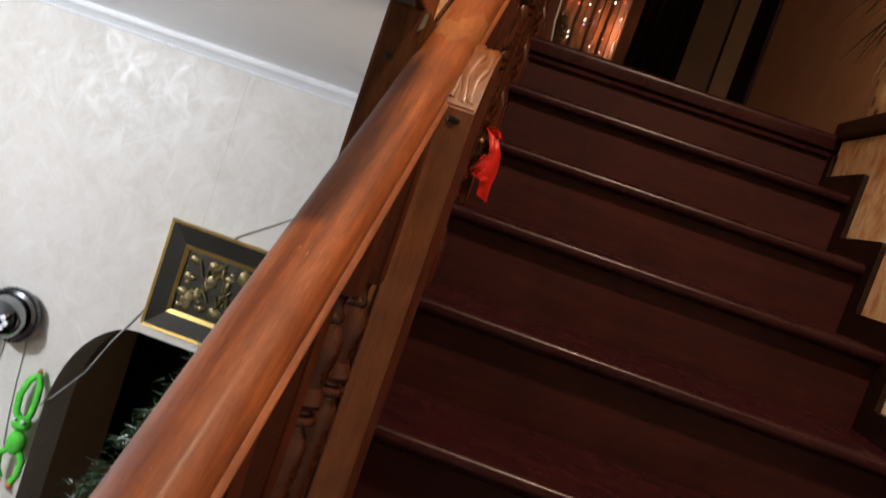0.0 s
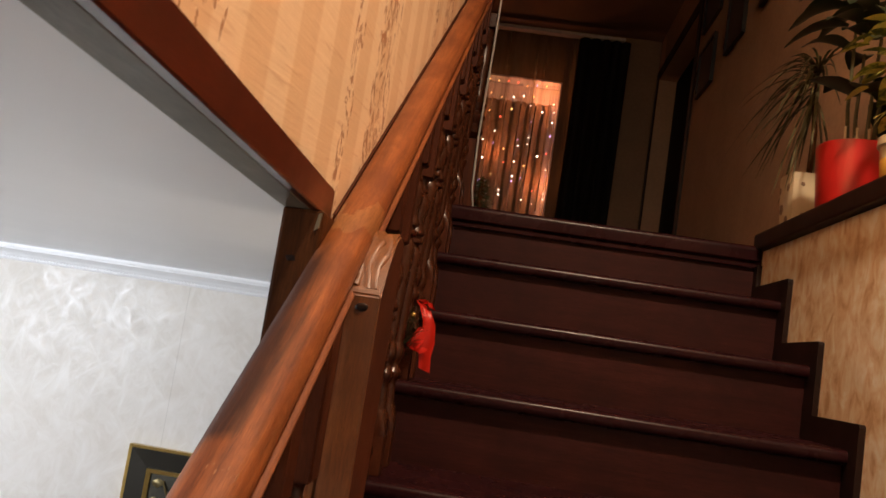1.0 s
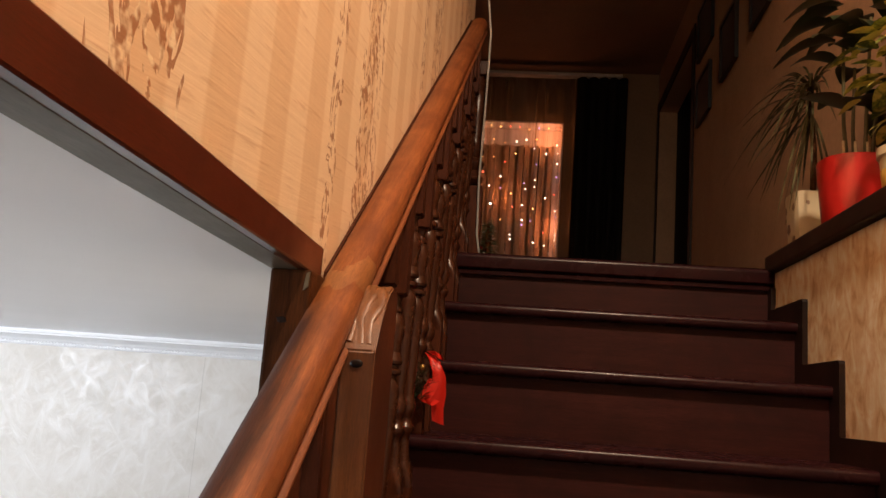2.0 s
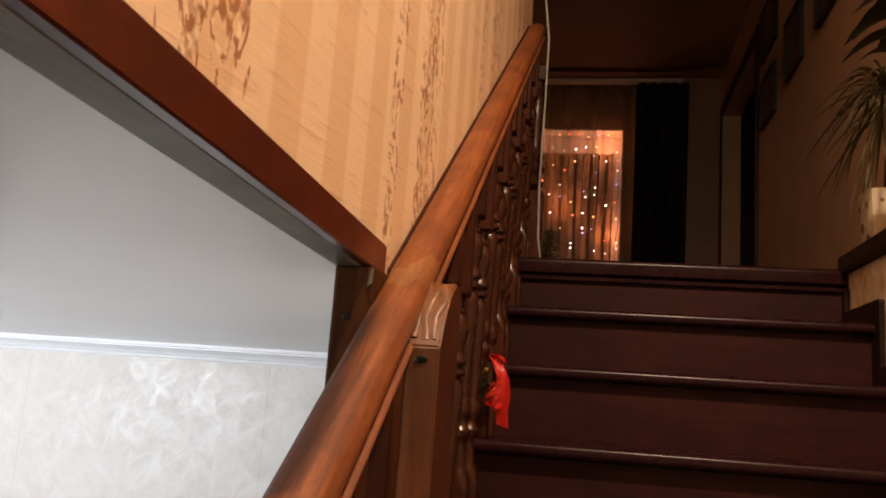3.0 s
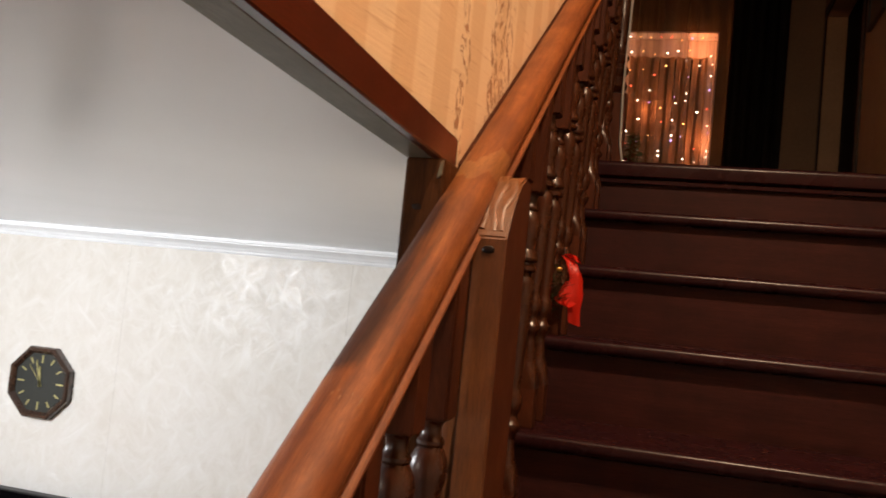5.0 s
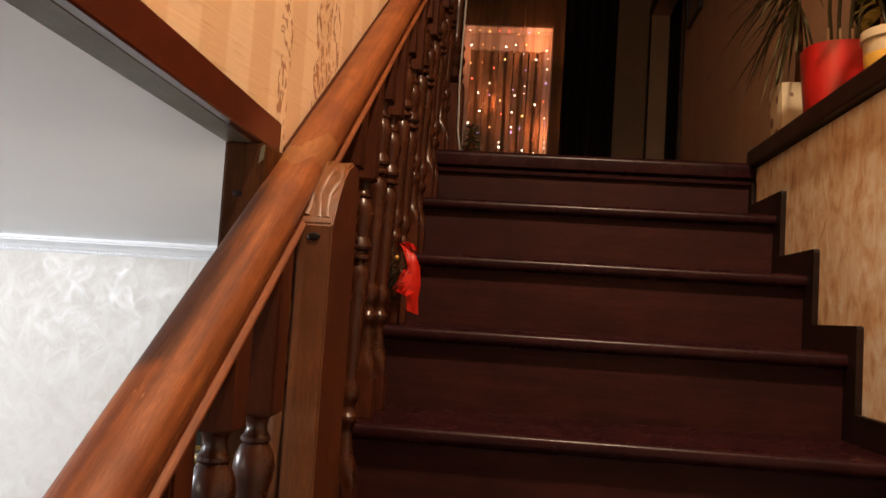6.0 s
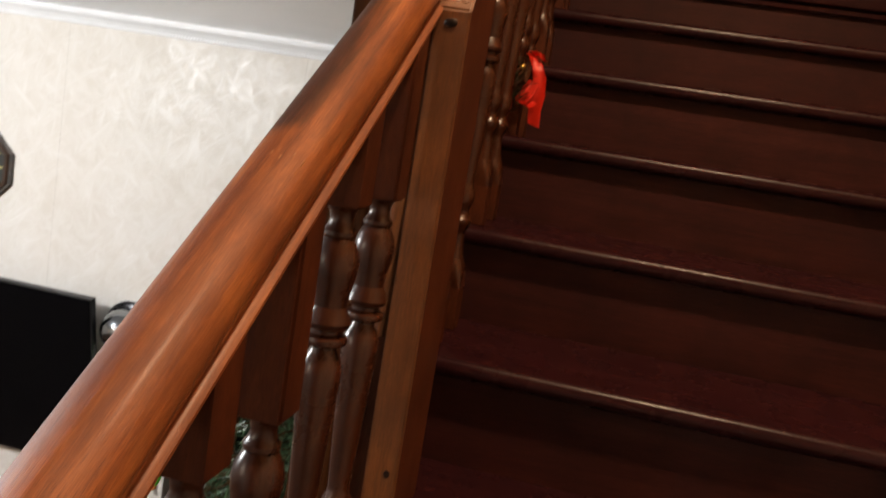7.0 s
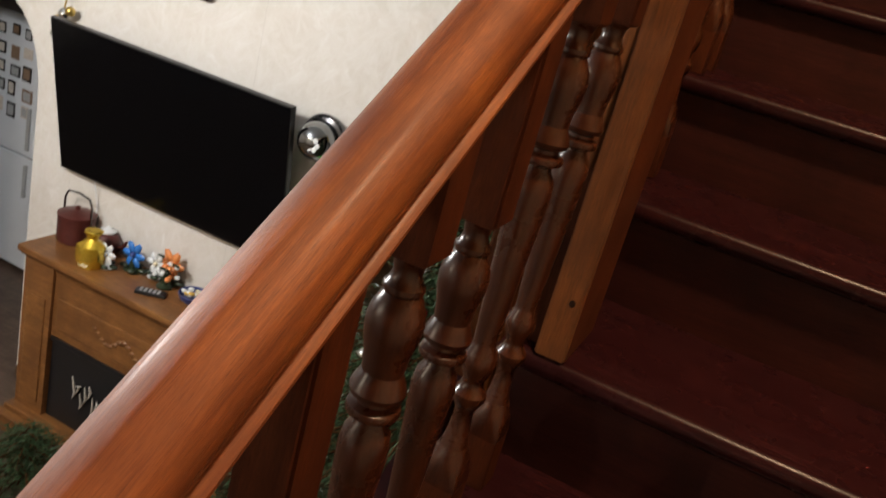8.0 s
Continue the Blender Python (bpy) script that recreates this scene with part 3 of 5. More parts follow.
def handrail():
    ob = thing("handrail", (0, 0, 0), "wide rounded orange-brown varnished wooden handrail", "handrail")

    def run(name, y0, y1, n, scale, mat, label, lift=0.0):
        st = []
        for i in range(n + 1):
            y = y0 + (y1 - y0) * i / n
            a = math.atan(rail_slope(y))
            jig = 1 + 0.010 * noise.noise((y * 5, 1.3, 0.2))
            st.append(((XC + 0.0012 * noise.noise((y * 3, 0, 0)), y, rail_z(y) + lift), (1, 0, 0), (0, -math.sin(a), math.cos(a)), scale * jig))
        return part(name, sweep(RAIL, st), mat, ob, label, 40)
    run("lower_rail", -3.6, -1.47, 60, 0.905, M_BURNT_SHADED, "worn lower length of rail")
    run("upper_rail", -1.47, 0.448, 40, 0.900, M_RAIL, "upper length of rail", 0.001)
    sl = bmesh.new()
    rings = []
    for i in range(6):
        ring = []
        for n, (u, w) in enumerate(RAIL):
            edge = 0.016 * math.sin(n * 0.9) + 0.008 * math.sin(n * 2.3)
            y = -1.50 + 0.075 * i / 5 + edge * (1 if i == 0 else 0.8 if i == 5 else 0.9)
            a = math.atan(rail_slope(y))
            k = 0.9120 if i in (0, 5) else 0.9150
            ring.append(sl.verts.new((XC + u * k, y - math.sin(a) * w * k, rail_z(y) + math.cos(a) * w * k - 0.0004)))
        rings.append(ring)
    for p, q in zip(rings, rings[1:]):
        for n in range(len(RAIL)):
            sl.faces.new((p[n], p[(n + 1) % len(RAIL)], q[(n + 1) % len(RAIL)], q[n]))
    part("joint_sleeve", sl, M_PATCH, ob, "pale planed joint in the rail", 50)
    # hammered dents across the lower length
    dents = bmesh.new()
    for i in range(7):
        y = -1.895 + 0.004 * math.sin(i * 2.1)
        u = -0.004 + 0.0042 * i
        w = 0.0597 - 13.0 * u * u
        a = math.atan(rail_slope(y))
        d = Vector((0, math.cos(a), math.sin(a)))
        c = Vector((XC + u, y, rail_z(y))) + Vector((0, -math.sin(a), math.cos(a))) * (w - 0.0008)
        tube([c - d * 0.006, c, c + d * 0.005], [0.0005, 0.0013, 0.0006], 5, dents)
    part("dent_marks", dents, M_PATCH, ob, "row of small pale dents")
    return ob


handrail()
tagged(part("wall_rail_trim", prism([(-1.47, rail_z(-1.47) + 0.02), (-1.47, rail_z(-1.47) + 0.052), (0.45, rail_z(0.45) + 0.056), (0.45, rail_z(0.45) + 0.035)], "x", XS - 0.0225, XS - 0.018), M_BLOCK), "dark red-brown sloping trim board on the papered wall", "trim", "", "structure")

BAL = [(0.010, 0.092), (0.0165, 0.104), (0.0185, 0.112), (0.0165, 0.122), (0.0130, 0.140), (0.0112, 0.160), (0.0115, 0.172), (0.0155, 0.180), (0.0196, 0.188), (0.0196, 0.194), (0.0155, 0.200),
       (0.0124, 0.206), (0.0124, 0.212), (0.0160, 0.219), (0.0196, 0.232), (0.0180, 0.245), (0.0132, 0.254), (0.0130, 0.260), (0.0145, 0.290), (0.0178, 0.360), (0.0212, 0.420), (0.0218, 0.436), (0.0196, 0.450),
       (0.0140, 0.459), (0.0132, 0.463), (0.0222, 0.4675), (0.0230, 0.4710), (0.0222, 0.4745), (0.0158, 0.478), (0.0158, 0.482), (0.0222, 0.485), (0.0236, 0.490), (0.0214, 0.497), (0.0172, 0.506), (0.0186, 0.520),
       (0.0226, 0.538), (0.0236, 0.550), (0.0220, 0.561), (0.0176, 0.571), (0.0150, 0.575), (0.0168, 0.578), (0.0168, 0.582), (0.0138, 0.586), (0.0116, 0.592), (0.0128, 0.601), (0.0180, 0.609), (0.010, 0.612)]
BW = 0.0225


def baluster(y, z, first):
    """A turned baluster with a square foot and a square head cut to the rail's slope."""
    top = rail_z(y) + 0.006 - z
    ob = thing("baluster", (XB, y, z), "dark glossy turned wooden baluster standing on a stair tread", "baluster", "balusters of the staircase")
    if first is None:
        turned = lathe(BAL, 22)
        flare = lathe([(0.0330, 0.074), (0.0300, 0.088), (0.0262, 0.100), (0.0222, 0.110), (0.0190, 0.118), (0.0172, 0.124)], 32)
        for v in flare.verts:
            v.co.x = max(-BW, min(BW, v.co.x))
            v.co.y = max(-BW, min(BW, v.co.y))
        me = bpy.data.meshes.new("flare")
        flare.to_mesh(me)
        turned.from_mesh(me)
        spindle = part("spindle", turned, M_BAL, ob, "", 30)
        foot = part("foot_block", box(-BW, BW, -BW, BW, 0, 0.076, 0.002), M_BLOCK, ob)
        first = (spindle.data, foot.data)
    else:
        for nm, d in zip(("spindle", "foot_block"), first):
            new(nm, d).parent = ob
    d = rail_slope(y) * BW
    pts = [(-BW, 0.607), (BW, 0.607), (BW, top + d), (-BW, top - d)]
    bm = prism(pts, "x", -BW, BW)
    bmesh.ops.bevel(bm, geom=[e for e in bm.edges if abs(e.verts[0].co.z - e.verts[1].co.z) > 0.1 or max(e.verts[0].co.z, e.verts[1].co.z) < 0.62], offset=0.003, segments=2, affect="EDGES")
    part("head_block", bm, M_BLOCK, ob)
    return first


first = None
for k in range(1, 12):
    for off in (0.073, 0.205):
        y = -(k - 1) * G + off
        if k == 7:
            continue
        z = F - (k - 1) * H
        first = baluster(y, z, first)


def newel():
    """Square-edged newel board beside the rail, flush with the seventh nosing, its head cut to the rail and chip-carved."""
    x0, x1, y0, y1, z0 = 0.001, 0.044, -1.574, -1.428, F - 6 * H
    ob = thing("newel_post", (0, 0, 0), "yellow-brown wooden newel board with a carved shoulder under the rail", "newel post")

    def head(q):
        return 3.108 + 0.094 * math.sin(min(1.0, q * 1.15) * math.pi / 2)
    pts = [(y0, z0), (y1, z0), (y1, 3.184), (y1 - 0.006, 3.196)] + [(y0 + (y1 - 0.018 - y0) * q, head(q)) for q in (1.0, 0.8, 0.6, 0.4, 0.2, 0.0)]
    bm = prism(pts, "x", x0, x1)
    bmesh.ops.bevel(bm, geom=bm.edges[:], offset=0.0025, segments=2, affect="EDGES")
    # the +x face takes a darker, redder wood than the other faces
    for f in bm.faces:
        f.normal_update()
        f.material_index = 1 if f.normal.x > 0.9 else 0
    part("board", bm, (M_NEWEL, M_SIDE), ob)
    prof = [(-0.010, -0.006), (0.010, -0.006), (0.008, -0.001), (0.003, 0.0022), (-0.003, 0.0010), (-0.008, 0.0006)]
    for off, wide in ((0.004, 0.9), (0.019, 0.75), (0.032, 0.85)):
        st = []
        for i in range(11):
            q = i / 10
            y = y0 + 0.007 + q * 0.112
            z = head(0.055 + q * 0.88) + 0.002 * math.sin(q * 17 + off * 300)
            st.append(((x0 + off + 0.004 * math.sin(q * 11 + off * 90), y, z), (1, 0, 0), (0, -0.60, 0.80), wide * (0.70 + 0.30 * math.sin(q * 3.14) + 0.22 * math.sin(q * 23 + off * 400))))
        part("carved_scroll", sweep(prof, st), M_NEWEL, ob, "pale chip-carved ridge on the newel head", 50)
    part("knot", ball((0.022, y0 - 0.001, 3.092), 0.0065, None, 2, (1.3, 0.22, 0.8)), M_SKIRT, ob, "dark knot in the wood", 60)
    part("knot", ball((0.030, y0 - 0.001, 2.535), 0.0042, None, 2, (1.0, 0.15, 1.3)), M_SKIRT, ob, "dark knot in the wood", 60)
    part("back_board", box(XB - 0.022, x0 - 0.0005, y0 + 0.030, y1, z0, 3.12, 0.002), M_BLOCK, ob)
    half = [(r * 0.86, z) for r, z in BAL if z > 0.25]
    part("half_spindle", lathe(half, 18, (XB, y0 + 0.022, z0)), M_NEWEL, ob, "turned half spindle glued to the newel", 30)
    part("half_spindle_head", box(XB - 0.020, x0 + 0.001, y0 + 0.004, y0 + 0.060, z0 + 0.605, rail_z(y0) + 0.02, 0.003), M_BLOCK, ob)
    return ob


newel()

post = thing("support_post", (0, 0, 0), "rough brown wooden post carrying the edge beam", "post")
part("shaft", box(-0.099, -0.045, -1.575, -1.485, F - 7 * H - 0.1, BEAM0, 0.004), M_POST, post)
for (yy, zz, s) in ((-1.5752, 3.140, 1.0), (-1.5752, 3.03, 0.7)):
    part("knot", ball((-0.078, yy + 0.001, zz), 0.008 * s, None, 1, (1.2, 0.2, 0.8)), M_SKIRT, post, "dark knot")


part("plaster_chip", prism([(-0.054, 3.178), (-0.048, 3.183), (-0.047, 3.202), (-0.051, 3.200)], "y", -1.578, -1.574), M_SOFFIT, post, "broken edge of pale plaster at the post head")


def top_newel():
    ob = thing("upper_newel_post", (0.004, 0.30, F + 0.009), "dark turned newel post on the upper floor edge", "newel post")
    part("foot_block", box(-0.038, 0.038, -0.038, 0.038, 0, 0.285, 0.004), M_BLOCK, ob)
    prof = [(0.02, 0.296), (0.034, 0.31), (0.036, 0.32), (0.026, 0.335), (0.022, 0.345), (0.034, 0.36), (0.037, 0.372), (0.030, 0.385), (0.022, 0.392), (0.032, 0.41), (0.034, 0.42), (0.022, 0.44), (0.02, 0.46),
            (0.024, 0.54), (0.030, 0.62), (0.022, 0.64), (0.031, 0.66), (0.022, 0.68), (0.02, 0.70)]
    part("turned_shaft", lathe(prof, 24), M_BAL, ob, "", 30)
    part("head_block", box(-0.030, 0.030, -0.030, 0.030, 0.698, 0.752, 0.004), M_BAL, ob)
    return ob


top_newel()

# ---- living room things ----
def clock():
    cx, cz, r = -2.463, 2.490, 0.172
    ob = thing("wall_clock", (cx, YB, cz), "octagonal dark wooden wall clock with a black dial and gilt marks", "clock")

    def octo(rad):
        return [(rad * math.cos(math.pi / 8 + i * math.pi / 4), rad * math.sin(math.pi / 8 + i * math.pi / 4)) for i in range(8)]
    bm = bmesh.new()
    rings = []
    for rad, y in ((r, 0.0), (r, -0.032), (r - 0.006, -0.040), (r - 0.020, -0.040), (r - 0.032, -0.026), (r - 0.032, -0.020)):
        rings.append([bm.verts.new((p[0], y, p[1])) for p in octo(rad)])
    for a, c in zip(rings, rings[1:]):
        for i in range(8):
            bm.faces.new((a[i], a[(i + 1) % 8], c[(i + 1) % 8], c[i]))
    part("case", bm, M_CLOCK, ob, "dark varnished octagonal case")
    part("dial", prism(octo(r - 0.031), "y", -0.022, -0.002), M_DIAL, ob, "black dial")
    for i in range(12):
        a = i * math.pi / 6
        m = box(-0.0042, 0.0042, -0.0235, -0.0215, 0.094 if i % 3 else 0.086, 0.122)
        bmesh.ops.rotate(m, verts=m.verts, cent=(0, 0, 0), matrix=Matrix.Rotation(a, 3, "Y"))
        part("hour_mark", m, M_GILT, ob)
    for nm, ang, ln, w in (("hour_hand", -6, 0.075, 0.006), ("minute_hand", -16, 0.105, 0.005), ("second_hand", -40, 0.10, 0.002)):
        m = prism([(-w, -0.02), (w, -0.02), (w * 0.7, ln * 0.9), (0, ln), (-w * 0.7, ln * 0.9)], "y", -0.0275, -0.0255)
        bmesh.ops.rotate(m, verts=m.verts, cent=(0, 0, 0), matrix=Matrix.Rotation(radians(ang), 3, "Y"))
        part(nm, m, M_GILT, ob)
    return ob


clock()


def television():
    w, h = 1.43, 0.805
    ob = thing("television", (0, 0, 0), "large flat black television tilted forward on a wall bracket", "television")
    tilt = Matrix.Translation((-2.455, YB - 0.117, 1.658)) @ Matrix.Rotation(radians(10.4), 4, "X")

    def tv_part(name, bm, mat, label=""):
        bmesh.ops.transform(bm, matrix=tilt, verts=bm.verts)
        return part(name, bm, mat, ob, label)
    tv_part("cabinet", box(-w / 2, w / 2, -0.006, 0.026, -h / 2, h / 2, 0.005), M_BLACK)
    tv_part("screen", box(-w / 2 + 0.006, w / 2 - 0.006, -0.009, -0.0055, -h / 2 + 0.014, h / 2 - 0.006, 0.001), M_SCREEN, "glossy black screen")
    tv_part("bezel", box(-w / 2 + 0.003, w / 2 - 0.003, -0.010, -0.005, -h / 2 + 0.002, -h / 2 + 0.012, 0.001), M_CHROME)
    part("wall_bracket", box(-2.80, -2.30, YB - 0.068, YB + 0.001, 1.46, 1.74, 0.003), M_BLACK, ob)
    cable = tube([(-2.93, YB - 0.05, 1.27), (-2.935, YB - 0.008, 1.12), (-2.93, YB - 0.006, 0.95), (-2.94, YB - 0.006, 0.832)], 0.003)
    part("power_cable", cable, M_WHITE, ob, "thin white cable down the wall")
    return ob


television()


def fireplace():
    x0, x1, z1 = -3.10, -1.65, 0.91
    yb, yf = YB, 0.305
    ob = thing("fireplace", (0, 0, 0), "carved oak electric fireplace with a black firebox", "fireplace")
    part("mantel_shelf", box(x0, x1, yf, yb - 0.015, z1 - 0.035, z1, 0.006), M_OAK, ob)
    part("shelf_moulding", prism([(yf + 0.02, z1 - 0.035), (yf + 0.05, z1 - 0.035), (yf + 0.05, z1 - 0.10), (yf + 0.046, z1 - 0.10), (yf + 0.042, z1 - 0.075), (yf + 0.03, z1 - 0.06), (yf + 0.022, z1 - 0.045)], "x", x0 + 0.02, x1 - 0.02), M_OAK, ob)
    part("nose_bead", tube([(x0 + 0.015, yf + 0.024, z1 - 0.044), (x1 - 0.015, yf + 0.024, z1 - 0.044)], 0.011, 10), M_OAK, ob, "", 60)
    part("frieze", box(x0 + 0.04, x1 - 0.04, yf + 0.05, yb - 0.02, 0.46, z1 - 0.036, 0.003), M_OAK, ob)
    part("frieze_panel", box(x0 + 0.26, x1 - 0.26, yf + 0.040, yf + 0.052, 0.51, 0.70, 0.008), M_OAK, ob)
    carve = bmesh.new()
    for i in range(15):
        s = (i - 7) / 7
        ball(((x0 + x1) / 2 + s * 0.20, yf + 0.040, 0.605 + 0.03 * math.cos(s * 6)), 0.020 - 0.008 * abs(s), carve, 1, (1.2, 0.5, 0.8))
    part("carved_garland", carve, M_OAK, ob, "", 60)
    for a in (x0 + 0.03, x1 - 0.23):
        leg = part("pilaster", box(a, a + 0.20, yf + 0.03, yb - 0.02, FLOOR + 0.13, z1 - 0.036, 0.004), M_OAK, ob)
        part("raised_panel", box(a + 0.035, a + 0.165, yf + 0.022, yf + 0.032, FLOOR + 0.20, 0.66, 0.006), M_OAK, leg)
    part("plinth", box(x0 - 0.01, x1 + 0.01, yf - 0.07, yb - 0.02, FLOOR, FLOOR + 0.10, 0.006), M_OAK, ob)
    part("plinth_step", box(x0 + 0.01, x1 - 0.01, yf - 0.02, yb - 0.02, FLOOR + 0.10, FLOOR + 0.135, 0.005), M_OAK, ob)
    fb = part("firebox", box(x0 + 0.235, x1 - 0.235, yf + 0.06, yb - 0.03, FLOOR + 0.136, 0.458, 0.002), M_BLACK, ob, "black glass-fronted firebox")
    for k in range(7):
        q = k / 6
        part("white_twig", tube([(x0 + 0.42 + 0.16 * q, yf + 0.050, 0.16 + 0.05 * math.sin(k * 2.1)), (x0 + 0.44 + 0.16 * q, yf + 0.044, 0.20 + 0.06 * math.sin(k * 2.1)), (x0 + 0.41 + 0.18 * q, yf + 0.046, 0.25 + 0.04 * math.cos(k * 1.7))], [0.004, 0.009, 0.003], 6), M_PAPER, fb, "white branch-shaped decoration on the glass", 60)
    part("firebox_frame", box(x0 + 0.232, x1 - 0.232, yf + 0.045, yf + 0.062, 0.43, 0.459, 0.003), M_BLACK, fb)
    return ob


fireplace()


def picture():
    x0, x1, z0, z1 = -1.142, -0.584, 2.068, 2.514
    ob = thing("picture", (0, 0, 0), "bronze relief picture in a wide black and gilt frame", "picture")
    y = YB - 0.002

    def frame_ring(name, o, i, d0, d1, mat):
        bm = bmesh.new()
        out = [(x0 + o, z0 + o), (x1 - o, z0 + o), (x1 - o, z1 - o), (x0 + o, z1 - o)]
        inn = [(x0 + i, z0 + i), (x1 - i, z0 + i), (x1 - i, z1 - i), (x0 + i, z1 - i)]
        r = [[bm.verts.new((p[0], yy, p[1])) for p in ring] for ring, yy in ((out, y), (out, y - d0), (inn, y - d1), (inn, y))]
        for a, c in zip(r, r[1:]):
            for k in range(4):
                bm.faces.new((a[k], a[(k + 1) % 4], c[(k + 1) % 4], c[k]))
        return part(name, bm, mat, ob)
    frame_ring("outer_edge", 0.0, 0.011, 0.030, 0.028, M_GOLD)
    frame_ring("frame", 0.0112, 0.082, 0.027, 0.018, M_FRAME)
    frame_ring("inner_edge", 0.0822, 0.098, 0.026, 0.020, M_GOLD)
    part("backing", box(x0 + 0.095, x1 - 0.095, y - 0.012, y - 0.001, z0 + 0.095, z1 - 0.095), M_RELIEFBACK, ob, "dark ground of the relief")
    rnd = random.Random(4)
    bm = bmesh.new()
    for i in range(46):
        px = rnd.uniform(x0 + 0.115, x1 - 0.115)
        pz = rnd.uniform(z0 + 0.115, z1 - 0.115)
        ball((px, y - 0.013, pz), rnd.uniform(0.010, 0.024), bm, 1, (rnd.uniform(0.5, 1.5), 0.5, rnd.uniform(0.5, 1.6)))
    for i in range(14):
        px, pz = rnd.uniform(x0 + 0.13, x1 - 0.13), rnd.uniform(z0 + 0.12, z1 - 0.16)
        tube([(px, y - 0.016, pz), (px + rnd.uniform(-0.02, 0.02), y - 0.02, pz + 0.03), (px + rnd.uniform(-0.04, 0.04), y - 0.016, pz + 0.06)], 0.005, 5, bm)
    tagged(part("relief", bm, M_RELIEF, ob, "cast bronze relief of plain rounded shapes", 50), kind="stuff")
    return ob


M_FRAME = plain("black_lacquer", (0.014, 0.013, 0.009), 0.30, 0.0, 0.5, 9, 0.02)
M_RELIEFBACK = plain("dark_bronze", (0.035, 0.032, 0.022), 0.4, 0.5, 0.4, 30, 0.2)
picture()


def mirror_ball():
    ob = thing("wall_ornament", (-1.648, YB, 1.925), "silvered glass ball on a dark round wall mount", "ornament")
    lath = lathe([(0.075, 0.0), (0.105, 0.01), (0.11, 0.03), (0.10, 0.05), (0.085, 0.055), (0.06, 0.045)], 28)
    bmesh.ops.rotate(lath, verts=lath.verts, cent=(0, 0, 0), matrix=Matrix.Rotation(radians(90), 3, "X"))
    part("mount", lath, M_CHROME, ob, "dark chrome round mount", 40)
    part("glass_ball", ball((0, -0.10, 0), 0.088, None, 3), M_BALL, ob, "mirrored ball", 60)
    bm = bmesh.new()
    for k in range(6):
        a = k * math.pi / 3
        ball((0.028 + 0.024 * math.cos(a), -0.180 + 0.004 * abs(math.cos(a)), 0.0 + 0.024 * math.sin(a)), 0.014, bm, 1, (1, 0.4, 1))
    part("flower_motif", bm, M_CHINA, ob, "white flower on the ball", 60)
    bm = bmesh.new()
    for k in range(40):
        a = k * 2 * math.pi / 40
        ball((0.108 * math.cos(a), -0.045, 0.108 * math.sin(a)), 0.008, bm, 1)
    part("beaded_rim", bm, M_CHROME, ob, "", 60)
    cord = tube([(-0.02, -0.005, -0.10), (-0.03, -0.004, -0.35), (-0.06, -0.004, -0.7), (-0.05, -0.004, -1.1)], 0.003)
    part("cord", cord, M_GREYCABLE, ob, "thin grey cord hanging down the wall")
    return ob


mirror_ball()


def wall_cable():
    line = ((-0.50, 2.78), (-0.60, 2.717), (-0.857, 2.524), (-1.00, 2.32), (-1.129, 2.119), (-1.213, 1.956), (-1.284, 1.79), (-1.381, 1.65), (-1.43, 1.595))
    pts = [(x - 0.025, YB - 0.0045, z) for x, z in line]
    return tagged(part("cable", tube(pts, 0.0035), M_GREYCABLE, None, "", 60), "thin grey cable sagging across the cream wall", "cable")


wall_cable()
tagged(part("cord", tube([(-1.582, YB - 0.004, 1.83), (-1.574, YB - 0.004, 1.65), (-1.562, YB - 0.004, 1.50), (-1.548, YB - 0.004, 1.38)], 0.0022, 6), M_GREYCABLE, None, "", 60), "thin dark cord hanging down the cream wall", "cord")


def plush():
    ob = thing("plush_toy", (-1.474, YB - 0.03, 1.728), "bright green long-armed plush toy hanging on a hook", "toy")
    ob.scale = (0.9, 0.9, 0.84)
    part("hook", lathe([(0.006, 0), (0.012, 0.004), (0.010, 0.02), (0.004, 0.026)], 10, (0, 0, 0)), M_GOLD, ob, "small brass hook")
    part("left_arm", tube([(0, 0, 0.0), (-0.03, -0.012, -0.04), (-0.05, -0.02, -0.12), (-0.045, -0.02, -0.20), (-0.01, -0.02, -0.25)], [0.012, 0.016, 0.016, 0.016, 0.017], 8), M_GREEN, ob, "", 60)
    part("right_arm", tube([(0, 0, 0.0), (0.024, -0.012, -0.05), (0.030, -0.02, -0.13), (0.024, -0.02, -0.20), (0.0, -0.02, -0.25)], [0.012, 0.016, 0.016, 0.016, 0.017], 8), M_GREEN, ob, "", 60)
    part("head", ball((0.0, -0.03, -0.25), 0.042, None, 2, (1.1, 0.9, 0.9)), M_GREEN, ob, "", 60)
    part("body", ball((0.0, -0.025, -0.35), 0.05, None, 2, (0.9, 0.8, 1.3)), M_GREEN, ob, "", 60)
    for s in (-1, 1):
        part("leg", tube([(s * 0.02, -0.025, -0.38), (s * 0.055, -0.04, -0.42), (s * 0.05, -0.03, -0.50), (s * 0.03, -0.03, -0.54)], [0.016, 0.016, 0.015, 0.018], 8), M_GREEN, ob, "", 60)
        part("paw", ball((s * 0.03, -0.035, -0.555), 0.020, None, 1), M_ORANGE, ob, "", 60)
        part("eye", ball((s * 0.020, -0.062, -0.225), 0.012, None, 1), M_CHINA, ob, "", 60)
    return ob


plush()


